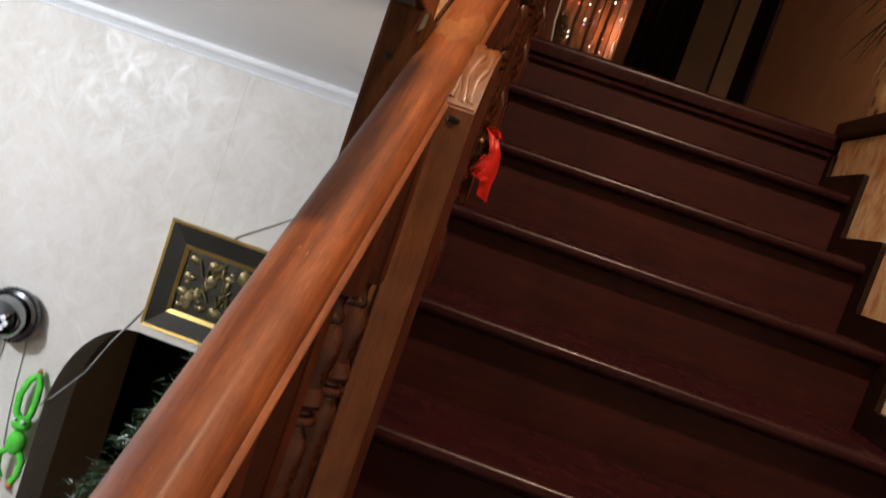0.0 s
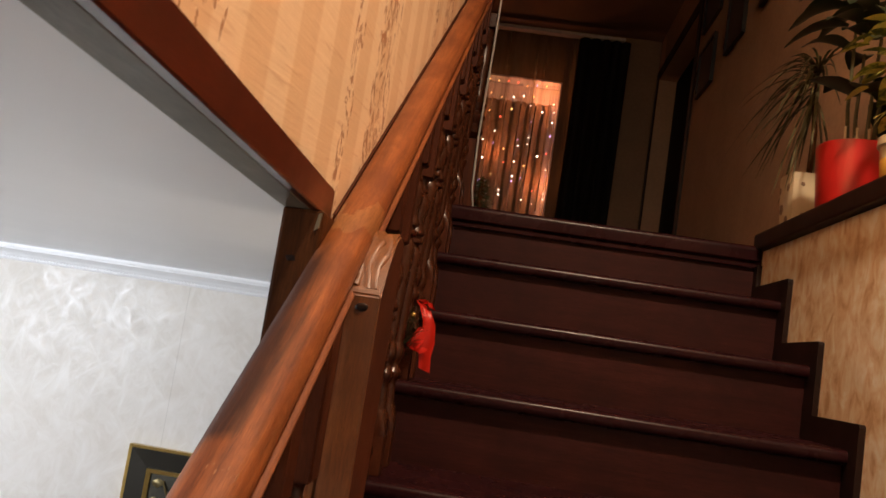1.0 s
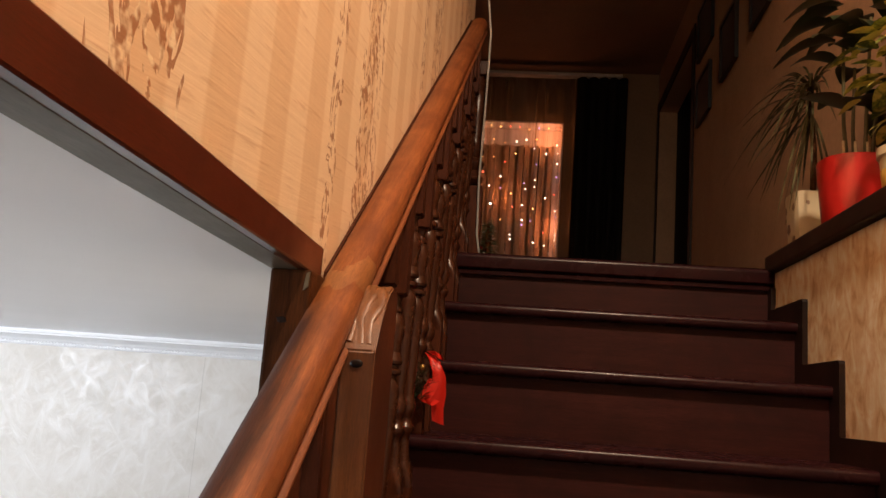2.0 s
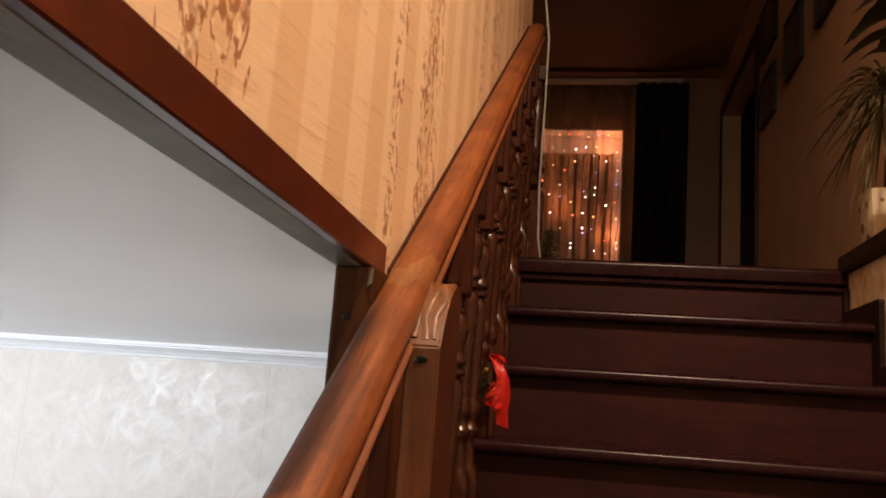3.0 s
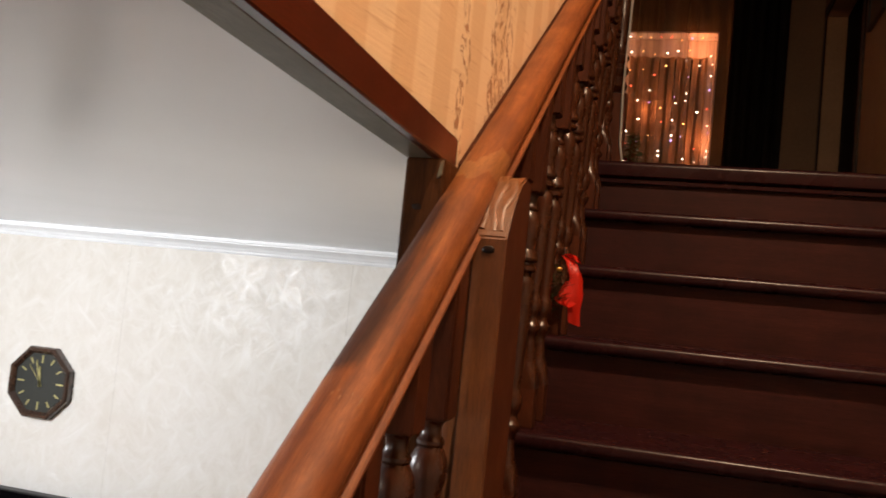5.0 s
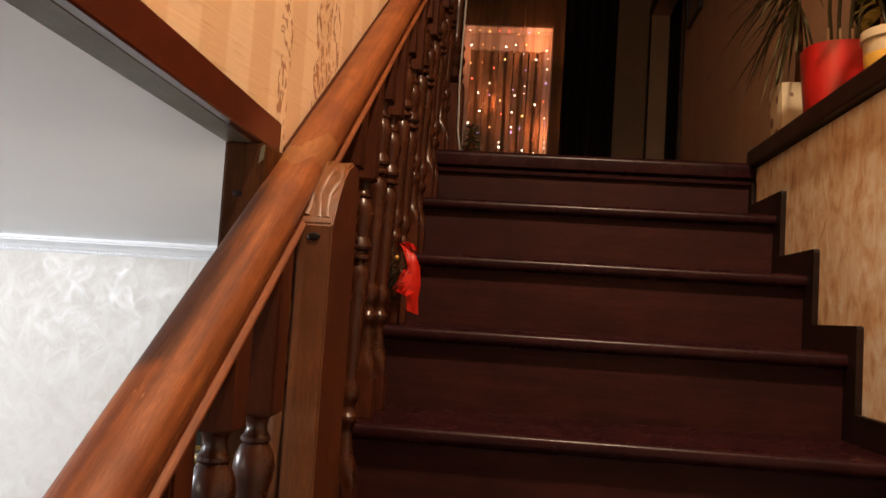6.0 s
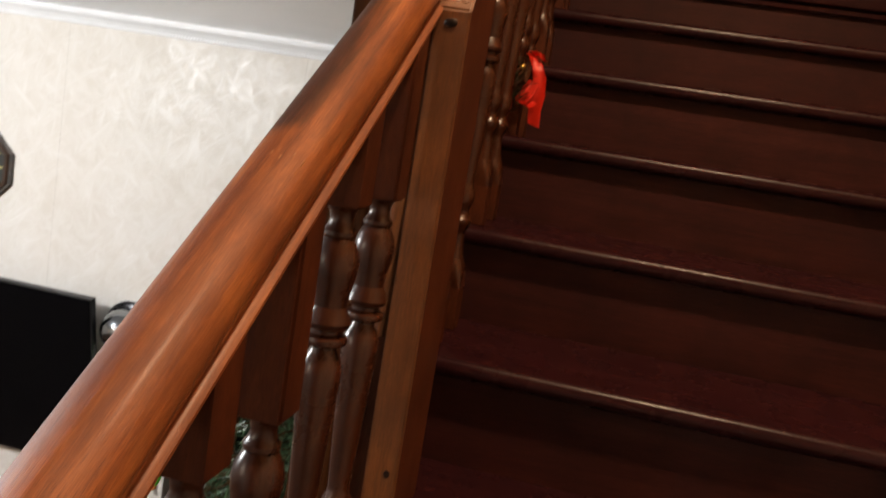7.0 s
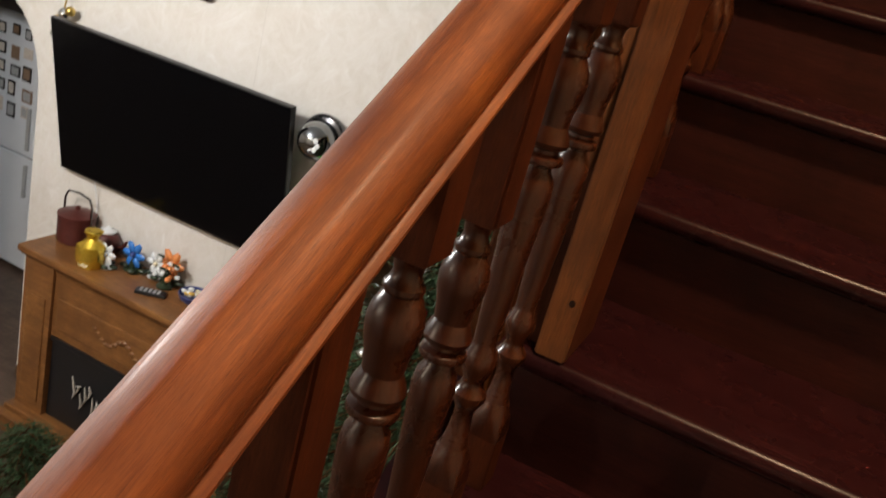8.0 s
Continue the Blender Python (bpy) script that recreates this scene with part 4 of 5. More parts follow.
def fir(name, place, height, radius, twigs, label, seed, snow=True, fine=1.0, taper=0.9, back=9.0):
    """An artificial fir: stem, drooping boughs, and needles in tufts."""
    rnd = random.Random(seed)
    ob = thing(name, place, label, "christmas tree")
    part("stem", lathe([(0.022, 0.0), (0.016, height * 0.5), (0.006, height * 0.98)], 8), M_POST, ob, "", 40)
    verts, faces, snowv, snowf = [], [], [], []
    wood_bm = bmesh.new()
    for i in range(twigs):
        s = (i + 0.5) / twigs
        z = height * (0.10 + 0.89 * s)
        reach = radius * (1.02 - s) ** taper * rnd.uniform(0.8, 1.08) + 0.03 * fine
        a = i * 2.399 + rnd.uniform(-0.3, 0.3)
        if back < 5:
            reach = min(reach, 0.95 * rnd.uniform(0.85, 1.05))
        if math.sin(a) * reach > back:
            reach = back / math.sin(a)
        pts = []
        for k in range(5):
            q = k / 4
            pts.append(Vector((math.cos(a) * reach * q, math.sin(a) * reach * q, z + 0.10 * reach * q - 0.28 * reach * q * q)))
        tube(pts, [0.005, 0.0045, 0.004, 0.003, 0.0015], 4, wood_bm)
        n = int(30 + reach * 260)
        for j in range(n):
            q = rnd.random() ** 0.8
            k = min(3, int(q * 4))
            p = pts[k].lerp(pts[k + 1], q * 4 - k)
            side = Vector((math.cos(a + 1.57), math.sin(a + 1.57), 0)) * rnd.gauss(0, 0.035 * fine + 0.05 * reach * (1 - abs(q - 0.5)))
            p = p + side + Vector((0, 0, rnd.gauss(0, 0.015 * fine)))
            d = (pts[4] - pts[0]).normalized() + Vector((rnd.gauss(0, 0.8), rnd.gauss(0, 0.8), rnd.gauss(0.1, 0.7)))
            d.normalize()
            ln = rnd.uniform(0.03, 0.055) * fine
            w = d.cross(Vector((rnd.random(), rnd.random(), rnd.random()))).normalized() * 0.003 * fine
            tipped = snow and q > 0.80 and rnd.random() < 0.12
            vs, fs = (snowv, snowf) if tipped else (verts, faces)
            b = len(vs)
            vs += [p - w, p + w, p + d * ln]
            fs.append((b, b + 1, b + 2))
    tagged(part("bough_wire", wood_bm, M_POST, ob), kind="stuff")
    for nm, vs, fs, mat in (("needles", verts, faces, M_FIR), ("frosted_needles", snowv, snowf, M_SNOW)):
        if not fs:
            continue
        me = bpy.data.meshes.new(nm)
        me.from_pydata([tuple(v) for v in vs], [], fs)
        me.materials.append(mat)
        o = new(nm, me)
        o.parent = ob
        tagged(o, kind="stuff")
    return ob


tree = fir("christmas_tree", (-0.58, 0.02, FLOOR), 2.58, 1.58, 420, "green artificial christmas tree with frosted tips and baubles", 3, True, 1.0, 1.235, 0.56)
part("stand", lathe([(0.20, 0.0), (0.20, 0.02), (0.05, 0.05), (0.03, 0.14)], 16), M_BLACK, tree)
rnd = random.Random(12)
for i in range(26):
    s = rnd.uniform(0.12, 0.9)
    a = rnd.uniform(0, 6.28)
    r = min(1.5 * (1.0 - s) ** 1.235 * 0.86, 0.80, 0.52 / max(0.1, math.sin(a)))
    z = 2.58 * (0.10 + 0.89 * s) - 0.10
    part("bauble", ball((math.cos(a) * r, math.sin(a) * r, z), rnd.uniform(0.022, 0.034), None, 2), rnd.choice((M_GOLD, M_SILVER, M_RED, M_RED)), tree, "", 60)
part("hanging_ornament", ball((-0.20, -0.03, 2.01), 0.026, None, 2, (0.7, 0.5, 2.2)), M_CHINA, tree, "white drop-shaped ornament", 60)
low = fir("fir_garland", (-2.62, 0.02, FLOOR), 0.34, 0.36, 46, "green fir bunch lying before the fireplace", 8, False)


# ---- things on the mantel ----
MZ = 0.9105


def basket():
    ob = thing("lidded_tin", (-2.985, 0.565, MZ), "maroon round tin with an arched brass handle", "tin")
    ob.scale = (1.15, 1.15, 1.15)
    part("drum", lathe([(0.075, 0.0), (0.082, 0.01), (0.084, 0.12), (0.078, 0.125)], 24), M_MAROON, ob, "", 40)
    part("lid", lathe([(0.086, 0.122), (0.087, 0.135), (0.05, 0.150), (0.012, 0.156), (0.012, 0.17), (0.004, 0.174)], 24), M_MAROON, ob, "", 40)
    part("handle", tube([(-0.083, 0, 0.09), (-0.083, 0, 0.19), (-0.065, 0, 0.225), (0, 0, 0.235), (0.065, 0, 0.225), (0.083, 0, 0.19), (0.083, 0, 0.09)], 0.005, 6), M_CHROME, ob, "arched metal handle", 60)
    return ob


basket()


def teapot():
    ob = thing("brown_pot", (-2.79, 0.59, MZ), "small brown pot with a white lid standing on the mantel", "pot")
    ob.scale = (1.3, 1.3, 1.3)
    part("body", lathe([(0.035, 0), (0.055, 0.02), (0.06, 0.05), (0.045, 0.08), (0.03, 0.09)], 20), M_MAROON, ob, "", 50)
    part("lid", lathe([(0.032, 0.09), (0.034, 0.098), (0.012, 0.108), (0.004, 0.116)], 16), M_CHINA, ob, "", 50)
    part("spout", tube([(0.05, 0, 0.04), (0.085, 0, 0.055), (0.10, 0, 0.085)], [0.012, 0.009, 0.006], 8), M_MAROON, ob, "", 60)
    return ob


teapot()


def gold_bag():
    ob = thing("gift_bag", (-2.72, 0.42, MZ), "crumpled gold foil gift bag tied at the neck", "gift")
    ob.scale = (1.15, 1.15, 1.15)
    bm = lathe([(0.055, 0), (0.064, 0.04), (0.058, 0.10), (0.026, 0.125), (0.024, 0.132), (0.040, 0.165), (0.034, 0.168)], 16)
    for v in bm.verts:
        v.co += Vector((noise.noise(v.co * 60), noise.noise(v.co * 60 + Vector((3, 0, 0))), 0)) * 0.012
    part("foil", bm, M_FOIL, ob, "", 25)
    part("bow", ball((0, -0.045, 0.02), 0.026, None, 1, (1.5, 0.6, 0.8)), M_CREAMPOT, ob, "cream ribbon bow", 40)
    return ob


M_FOIL = plain("gold_foil", (0.75, 0.50, 0.06), 0.25, 0.8, 0.25, 50, 0.5)
gold_bag()


def flower_figure(name, place, petal, core, leaf, label, size=1.0, petals=6):
    ob = thing(name, place, label, "figurine")
    part("base", lathe([(0.03 * size, 0), (0.034 * size, 0.006), (0.015 * size, 0.014), (0.010 * size, 0.05 * size)], 14), leaf, ob, "", 50)
    bm = bmesh.new()
    for k in range(petals):
        a = k * 2 * math.pi / petals
        m = Matrix.Translation((0, 0, 0.062 * size)) @ Matrix.Rotation(a, 4, "Y") @ Matrix.Translation((0.028 * size, -0.008, 0))
        bmesh.ops.create_icosphere(bm, subdivisions=1, radius=1, matrix=m @ Matrix.Diagonal((0.024 * size, 0.008 * size, 0.015 * size, 1)))
    part("petals", bm, petal, ob, "", 60)
    part("centre", ball((0, -0.016, 0.062 * size), 0.011 * size, None, 1), core, ob, "", 60)
    bm = bmesh.new()
    for k in range(4):
        a = k * 1.7
        ball((0.035 * size * math.cos(a), 0.03 * size * math.sin(a), 0.018), 0.02 * size, bm, 1, (1.1, 0.7, 0.35))
    part("leaves", bm, M_LEAF, ob, "", 60)
    return ob


flower_figure("china_mouse", (-2.66, 0.47, MZ), M_CHINA, M_GREY, M_CHINA, "small white china flower figurine on the mantel", 1.25)
flower_figure("blue_flower", (-2.56, 0.55, MZ), M_BLUE, M_NAVY, M_LEAF, "shiny blue glass flower on the mantel", 1.5)
flower_figure("china_flower", (-2.44, 0.585, MZ), M_CHINA, M_CREAMPOT, M_CHINA, "white china flower ornament on the mantel", 1.3)
flower_figure("orange_blossom", (-2.36, 0.60, MZ), M_ORANGE, M_CHINA, M_LEAF, "orange blossom ornament with green leaves", 1.7)


def fruit_branch():
    ob = thing("fruit_ornament", (-2.34, 0.54, MZ), "ornament of small oranges and white blossoms", "ornament")
    part("base", lathe([(0.04, 0), (0.042, 0.008), (0.02, 0.02), (0.008, 0.10)], 14), M_LEAF, ob, "", 50)
    rn = random.Random(5)
    for k in range(5):
        part("fruit", ball((rn.uniform(-0.05, 0.05), rn.uniform(-0.04, 0.02), rn.uniform(0.05, 0.12)), 0.017, None, 1), M_ORANGE, ob, "", 60)
        part("blossom", ball((rn.uniform(-0.055, 0.055), rn.uniform(-0.03, 0.03), rn.uniform(0.04, 0.13)), 0.018, None, 1, (1, 0.8, 0.6)), M_CHINA, ob, "", 60)
        part("leaf", ball((rn.uniform(-0.05, 0.05), rn.uniform(-0.02, 0.03), rn.uniform(0.09, 0.16)), 0.022, None, 1, (1.2, 0.5, 0.4)), M_LEAF, ob, "", 60)
    return ob


fruit_branch()


def remote():
    ob = thing("remote_control", (-2.325, 0.43, MZ), "black remote control with grey keys lying flat", "remote control", rz=25)
    part("case", box(-0.075, 0.075, -0.028, 0.028, 0, 0.018, 0.006), M_BLACK, ob)
    for i in range(5):
        for j in range(3):
            part("key", box(-0.055 + i * 0.022, -0.042 + i * 0.022, -0.018 + j * 0.014, -0.009 + j * 0.014, 0.0175, 0.0205, 0.001, None, 1), M_GREY, ob)
    return ob


remote()


def dish():
    ob = thing("dish", (-2.15, 0.54, MZ), "oval navy dish filled with pale wrapped sweets", "dish")
    bm = lathe([(0.05, 0), (0.072, 0.02), (0.08, 0.045), (0.074, 0.045), (0.064, 0.022), (0.02, 0.014)], 24)
    part("bowl", bm, M_NAVY, ob, "", 50)
    rn = random.Random(6)
    for k in range(12):
        part("sweet", ball((rn.uniform(-0.045, 0.045), rn.uniform(-0.04, 0.04), 0.042 + rn.uniform(0, 0.016)), 0.016, None, 1, (1.3, 0.9, 0.7)), rn.choice((M_CREAMPOT, M_YELLOW, M_CHINA, M_SNOW)), ob, "", 60)
    return ob


dish()


def tv_garland():
    ob = thing("hanging_garland", (-3.225, YB - 0.03, 2.32), "string of pearl and gold baubles with fir sprigs", "garland")
    part("ribbon", tube([(0, 0, 0), (0, -0.01, -0.12), (-0.015, -0.02, -0.24), (-0.02, -0.03, -0.33)], 0.004), M_GOLD, ob, "", 60)
    for dx, dz, r, m in ((0.0, -0.27, 0.032, M_SILVER), (0.035, -0.25, 0.026, M_GOLD), (-0.045, -0.31, 0.024, M_GOLD), (-0.05, -0.38, 0.027, M_SILVER), (-0.02, -0.33, 0.022, M_GOLD)):
        part("bauble", ball((dx, -0.03, dz), r, None, 2), m, ob, "", 60)
    for k in range(6):
        a = k * 1.05
        part("petal", ball((0.04 * math.cos(a), -0.02, -0.12 + 0.045 * math.sin(a)), 0.028, None, 1, (0.8, 0.3, 1.1)), M_CREAMPOT if k % 2 else M_LEAF, ob, "", 60)
    return ob


tv_garland()


def fridge():
    ob = thing("refrigerator", (-4.75, 1.55, FLOOR), "pale blue-white refrigerator covered in photo magnets", "refrigerator")
    part("body", box(-0.34, 0.34, 0.03, 0.62, 0.03, 1.86, 0.01), M_FRIDGE, ob)
    d1 = part("upper_door", box(-0.34, 0.34, -0.03, 0.028, 0.90, 1.86, 0.012), M_FRIDGE, ob)
    d2 = part("lower_door", box(-0.34, 0.34, -0.03, 0.028, 0.04, 0.89, 0.012), M_FRIDGE, ob)
    part("handle", box(0.27, 0.295, -0.05, -0.028, 0.95, 1.25, 0.006), M_GREY, d1)
    part("handle", box(0.27, 0.295, -0.05, -0.028, 0.60, 0.84, 0.006), M_GREY, d2)
    part("foot", box(-0.30, 0.30, 0.04, 0.60, 0, 0.031), M_BLACK, ob)
    rn = random.Random(9)
    for r in range(5):
        for c in range(5):
            x = -0.27 + c * 0.125 + rn.uniform(-0.015, 0.015)
            z = 1.20 + r * 0.135 + rn.uniform(-0.015, 0.015)
            w, h = rn.uniform(0.03, 0.05), rn.uniform(0.035, 0.055)
            mg = part("magnet", box(x - w, x + w, -0.036, -0.030, z - h, z + h, 0.002, None, 1), rn.choice((M_BLACK, M_PAPER, M_CHROME, M_PATTERN)), d1)
            part("picture_face", box(x - w * 0.7, x + w * 0.7, -0.038, -0.0355, z - h * 0.7, z + h * 0.7), rn.choice((M_PAPER, M_PATTERN, M_GREY)), mg)
    return ob


fridge()


def ceiling_lamp(place, label, size=0.16):
    ob = thing("ceiling_lamp", place, label, "ceiling lamp")
    part("base", lathe([(0.05, 0.0), (0.055, -0.012), (0.02, -0.03), (0.02, -0.05)], 20), M_CHROME, ob, "", 50)
    part("shade", lathe([(size * 0.5, -0.05), (size * 0.75, -0.055), (size, -0.06), (size * 1.02, -0.066), (size * 0.72, -0.062)], 28, caps=False), M_CHROME, ob, "", 50)
    return ob


ceiling_lamp((-2.60, -1.62, CEIL), "chrome ceiling lamp of the living room")
# this second fixture is added out of view; no lamp is known there
ceiling_lamp((-1.9, -4.8, CEIL), "added unseen chrome ceiling lamp beside the stairs")


# unseen fixture added around the bulb; its cone keeps light off the hall
def pendant():
    ob = thing("added_pendant_lamp", (0.64, -2.15, 5.40), "added unseen stairwell pendant lamp, its dark cone blocking light from the hall", "lamp")
    part("ceiling_rose", lathe([(0.05, TOP - 5.40 - 0.03), (0.055, TOP - 5.40 - 0.015), (0.055, TOP - 5.40)], 20), M_GOLD, ob, "brass ceiling rose", 50)
    part("rod", lathe([(0.006, 0.14), (0.006, TOP - 5.40 - 0.02)], 10), M_GOLD, ob, "", 60)
    part("shade", lathe([(0.020, 0.145), (0.06, 0.10), (0.135, -0.050), (0.130, -0.050), (0.055, 0.095), (0.004, 0.12)], 32, caps=False), M_CLOCK, ob, "dark metal cone added to keep light off the hall", 50)
    return ob


pendant()


# ---- upper hall ----
def drape(name, x0, x1, z0, z1, y, folds, depth, mat, label):
    bm = bmesh.new()
    n = int(folds * 10)
    rows = 6
    grid = []
    for r in range(rows + 1):
        z = z0 + (z1 - z0) * r / rows
        line = []
        for i in range(n + 1):
            s = i / n
            d = depth * (1.15 - 0.4 * r / rows)
            line.append(bm.verts.new((x0 + (x1 - x0) * s + 0.01 * math.sin(s * 31 + r * 0.3), y + d * math.sin(s * folds * 2 * math.pi + 0.25 * math.sin(r * 1.1 + s * 9)), z)))
        grid.append(line)
    for a, c in zip(grid, grid[1:]):
        for i in range(n):
            bm.faces.new((a[i], a[i + 1], c[i + 1], c[i]))
    bmesh.ops.solidify(bm, geom=bm.faces[:], thickness=0.003)
    ob = thing(name, (0, 0, 0), label, "curtain")
    part("cloth", bm, mat, ob, "", 70)
    return ob


drape("tulle_curtain", -1.42, 0.53, F + 0.02, 5.86, 4.47, 15, 0.022, M_TULLE, "olive brown sheer curtain over the hall window")
drape("dark_curtain", 0.520, 0.955, F + 0.02, 5.86, 4.42, 5, 0.030, M_DRAPE, "heavy black-brown curtain hanging in folds")
rod = thing("curtain_rod", (0, 0, 0), "pale curtain rod under the hall ceiling", "curtain rod")
part("rail", box(-1.47, 0.915, 4.40, 4.48, 5.865, 5.895, 0.006), M_PAPER, rod)
part("bracket", box(0.85, 0.88, 4.46, END, 5.87, 5.90), M_PAPER, rod)
part("bracket", box(-1.3, -1.27, 4.46, END, 5.87, 5.90), M_PAPER, rod)

win = thing("window_1", (0, 0, 0), "dark night window behind the sheer curtain", "window", "", "structure")
part("backing", box(WX0, WX1, END + 0.27, END + 0.30, WZ0, WZ1), M_SCREEN, win, "night outside")
for a, c in ((WX0 + 0.012, WX0 + 0.075), (-0.345, -0.265), (WX1 - 0.075, WX1 - 0.012)):
    part("window_frame", box(a, c, END + 0.20, END + 0.25, WZ0 + 0.012, WZ1 - 0.012, 0.006), M_WHITE, win, "white upright of the window frame")
for a, c in ((WX0 + 0.075, -0.345), (-0.265, WX1 - 0.075)):
    for z in (WZ0 + 0.012, WZ1 - 0.172):
        part("window_frame", box(a, c, END + 0.20, END + 0.25, z, z + (0.08 if z < 5 else 0.16), 0.006), M_WHITE, win, "white rail of the window frame")
    part("pane", box(a, c, END + 0.222, END + 0.228, WZ0 + 0.092, WZ1 - 0.172), M_SCREEN, win)
for k in range(5):
    x = -0.22 + 0.13 * k
    bm = bmesh.new()
    rows = [[bm.verts.new((x + 0.062 * u + 0.006 * math.sin(z * 3 + k), END + 0.175 + 0.022 * math.cos(u * 3.1), z)) for u in (-1, -0.6, -0.2, 0.2, 0.6, 1)] for z in (WZ0 + 0.02, 4.6, 5.0, WZ1 - 0.17)]
    for p, q in zip(rows, rows[1:]):
        for n in range(5):
            bm.faces.new((p[n], p[n + 1], q[n + 1], q[n]))
    bmesh.ops.solidify(bm, geom=bm.faces[:], thickness=0.003)
    part("blind_strip", bm, M_BLIND, win, "upright fabric strip of the window blind", 60)


def light_garland():
    """Bulbs in hanging strings before the sheer curtain."""
    ob = thing("light_garland", (0, 0, 0), "curtain of hanging coloured fairy lights, lit", "fairy lights")
    rn = random.Random(21)
    part("wire", tube([(-0.56, 4.64, 5.47), (-0.06, 4.64, 5.44), (0.42, 4.64, 5.47)], 0.002, 4), M_GREYCABLE, ob, "thin wire of the garland")
    for c in range(11):
        x = -0.55 + c * 0.095
        pts = [(x + 0.008 * math.sin(k * 1.3 + c), 4.64 + 0.006 * math.cos(k + c), 5.45 - k * 0.115) for k in range(11)]
        part("wire", tube(pts, 0.0012, 3), M_GREYCABLE, ob, "thin wire of the garland")
        for k in range(1, 11):
            if rn.random() < 0.25:
                continue
            p = Vector(pts[k]) + Vector((rn.uniform(-0.012, 0.012), -0.004, rn.uniform(-0.05, 0.05)))
            part("bulb", ball(p, rn.uniform(0.0055, 0.0095), None, 1), rn.choice(M_BULBS[:1] * 5 + M_BULBS), ob, "", 60)
    for k in range(12):
        p = Vector((-0.54 + 0.085 * k, 4.64, 5.455 + rn.uniform(-0.015, 0.015)))
        part("bulb", ball(p, 0.007, None, 1), rn.choice(M_BULBS), ob, "", 60)
    return ob


light_garland()


def hall_picture(y0, y1, z0, z1):
    ob = thing("hall_picture", (0, 0, 0), "small picture in a black frame on the peach wall", "picture", "pictures of the hall")
    x = XR - 0.002
    bm = bmesh.new()
    w = 0.022
    for a in ((y0, y1, z0, z0 + w), (y0, y1, z1 - w, z1), (y0, y0 + w, z0 + w, z1 - w), (y1 - w, y1, z0 + w, z1 - w)):
        box(x - 0.022, x, a[0], a[1], a[2], a[3], 0, bm)
    part("frame", bm, M_BLACK, ob)
    part("print", box(x - 0.012, x - 0.001, y0 + w, y1 - w, z0 + w, z1 - w), M_PRINT, ob, "dim grey print")
    return ob


M_PRINT = plain("dim_print", (0.055, 0.050, 0.048), 0.35, 0, 0.5, 12, 0.0)
for q in ((2.25, 2.65, 4.83, 5.14), (1.60, 1.97, 4.877, 5.22), (2.21, 2.65, 5.27, 5.62), (0.98, 1.31, 4.885, 5.25)):
    hall_picture(q[0] + 0.12, q[1] + 0.12, q[2] + 0.05, q[3] + 0.05)
bm = box(XR - 0.012, XR + 0.004, 2.92, 3.00, F + 0.01, 5.68, 0.003)
box(XR - 0.012, XR + 0.004, 4.50, 4.56, F + 0.01, 5.68, 0.003, bm)
box(XR - 0.012, XR + 0.004, 3.00, 4.50, 5.60, 5.68, 0.003, bm)
setting("door_1", bm, M_SKIRT, "dark brown casing of the open unlit doorway", "door casing")

up = fir("small_christmas_tree", (0.035, 0.92, F + 0.009), 0.29, 0.085, 40, "tiny tabletop christmas tree with silver baubles on the hall floor", 17, True, 0.4)
rnd = random.Random(31)
for i in range(12):
    s = rnd.uniform(0.1, 0.85)
    a = rnd.uniform(0, 6.28)
    part("bauble", ball((math.cos(a) * 0.08 * (1 - s), math.sin(a) * 0.08 * (1 - s), 0.03 + 0.24 * s), 0.009, None, 1), rnd.choice((M_SILVER, M_GOLD, M_RED)), up, "", 60)

cord = tube([(-0.02, 0.25, 5.97), (-0.01, 0.24, 4.75), (0.020, 0.24, 4.50), (0.038, 0.24, 4.35), (0.036, 0.24, 4.10), (0.030, 0.245, 3.80), (0.034, 0.25, 3.62), (0.052, 0.28, F + 0.014), (0.09, 0.5, F + 0.013)], 0.0038, 6)
tagged(part("hanging_cable", cord, M_GREYCABLE, None, "", 60), "white electric cable hanging beside the upper newel", "cable")


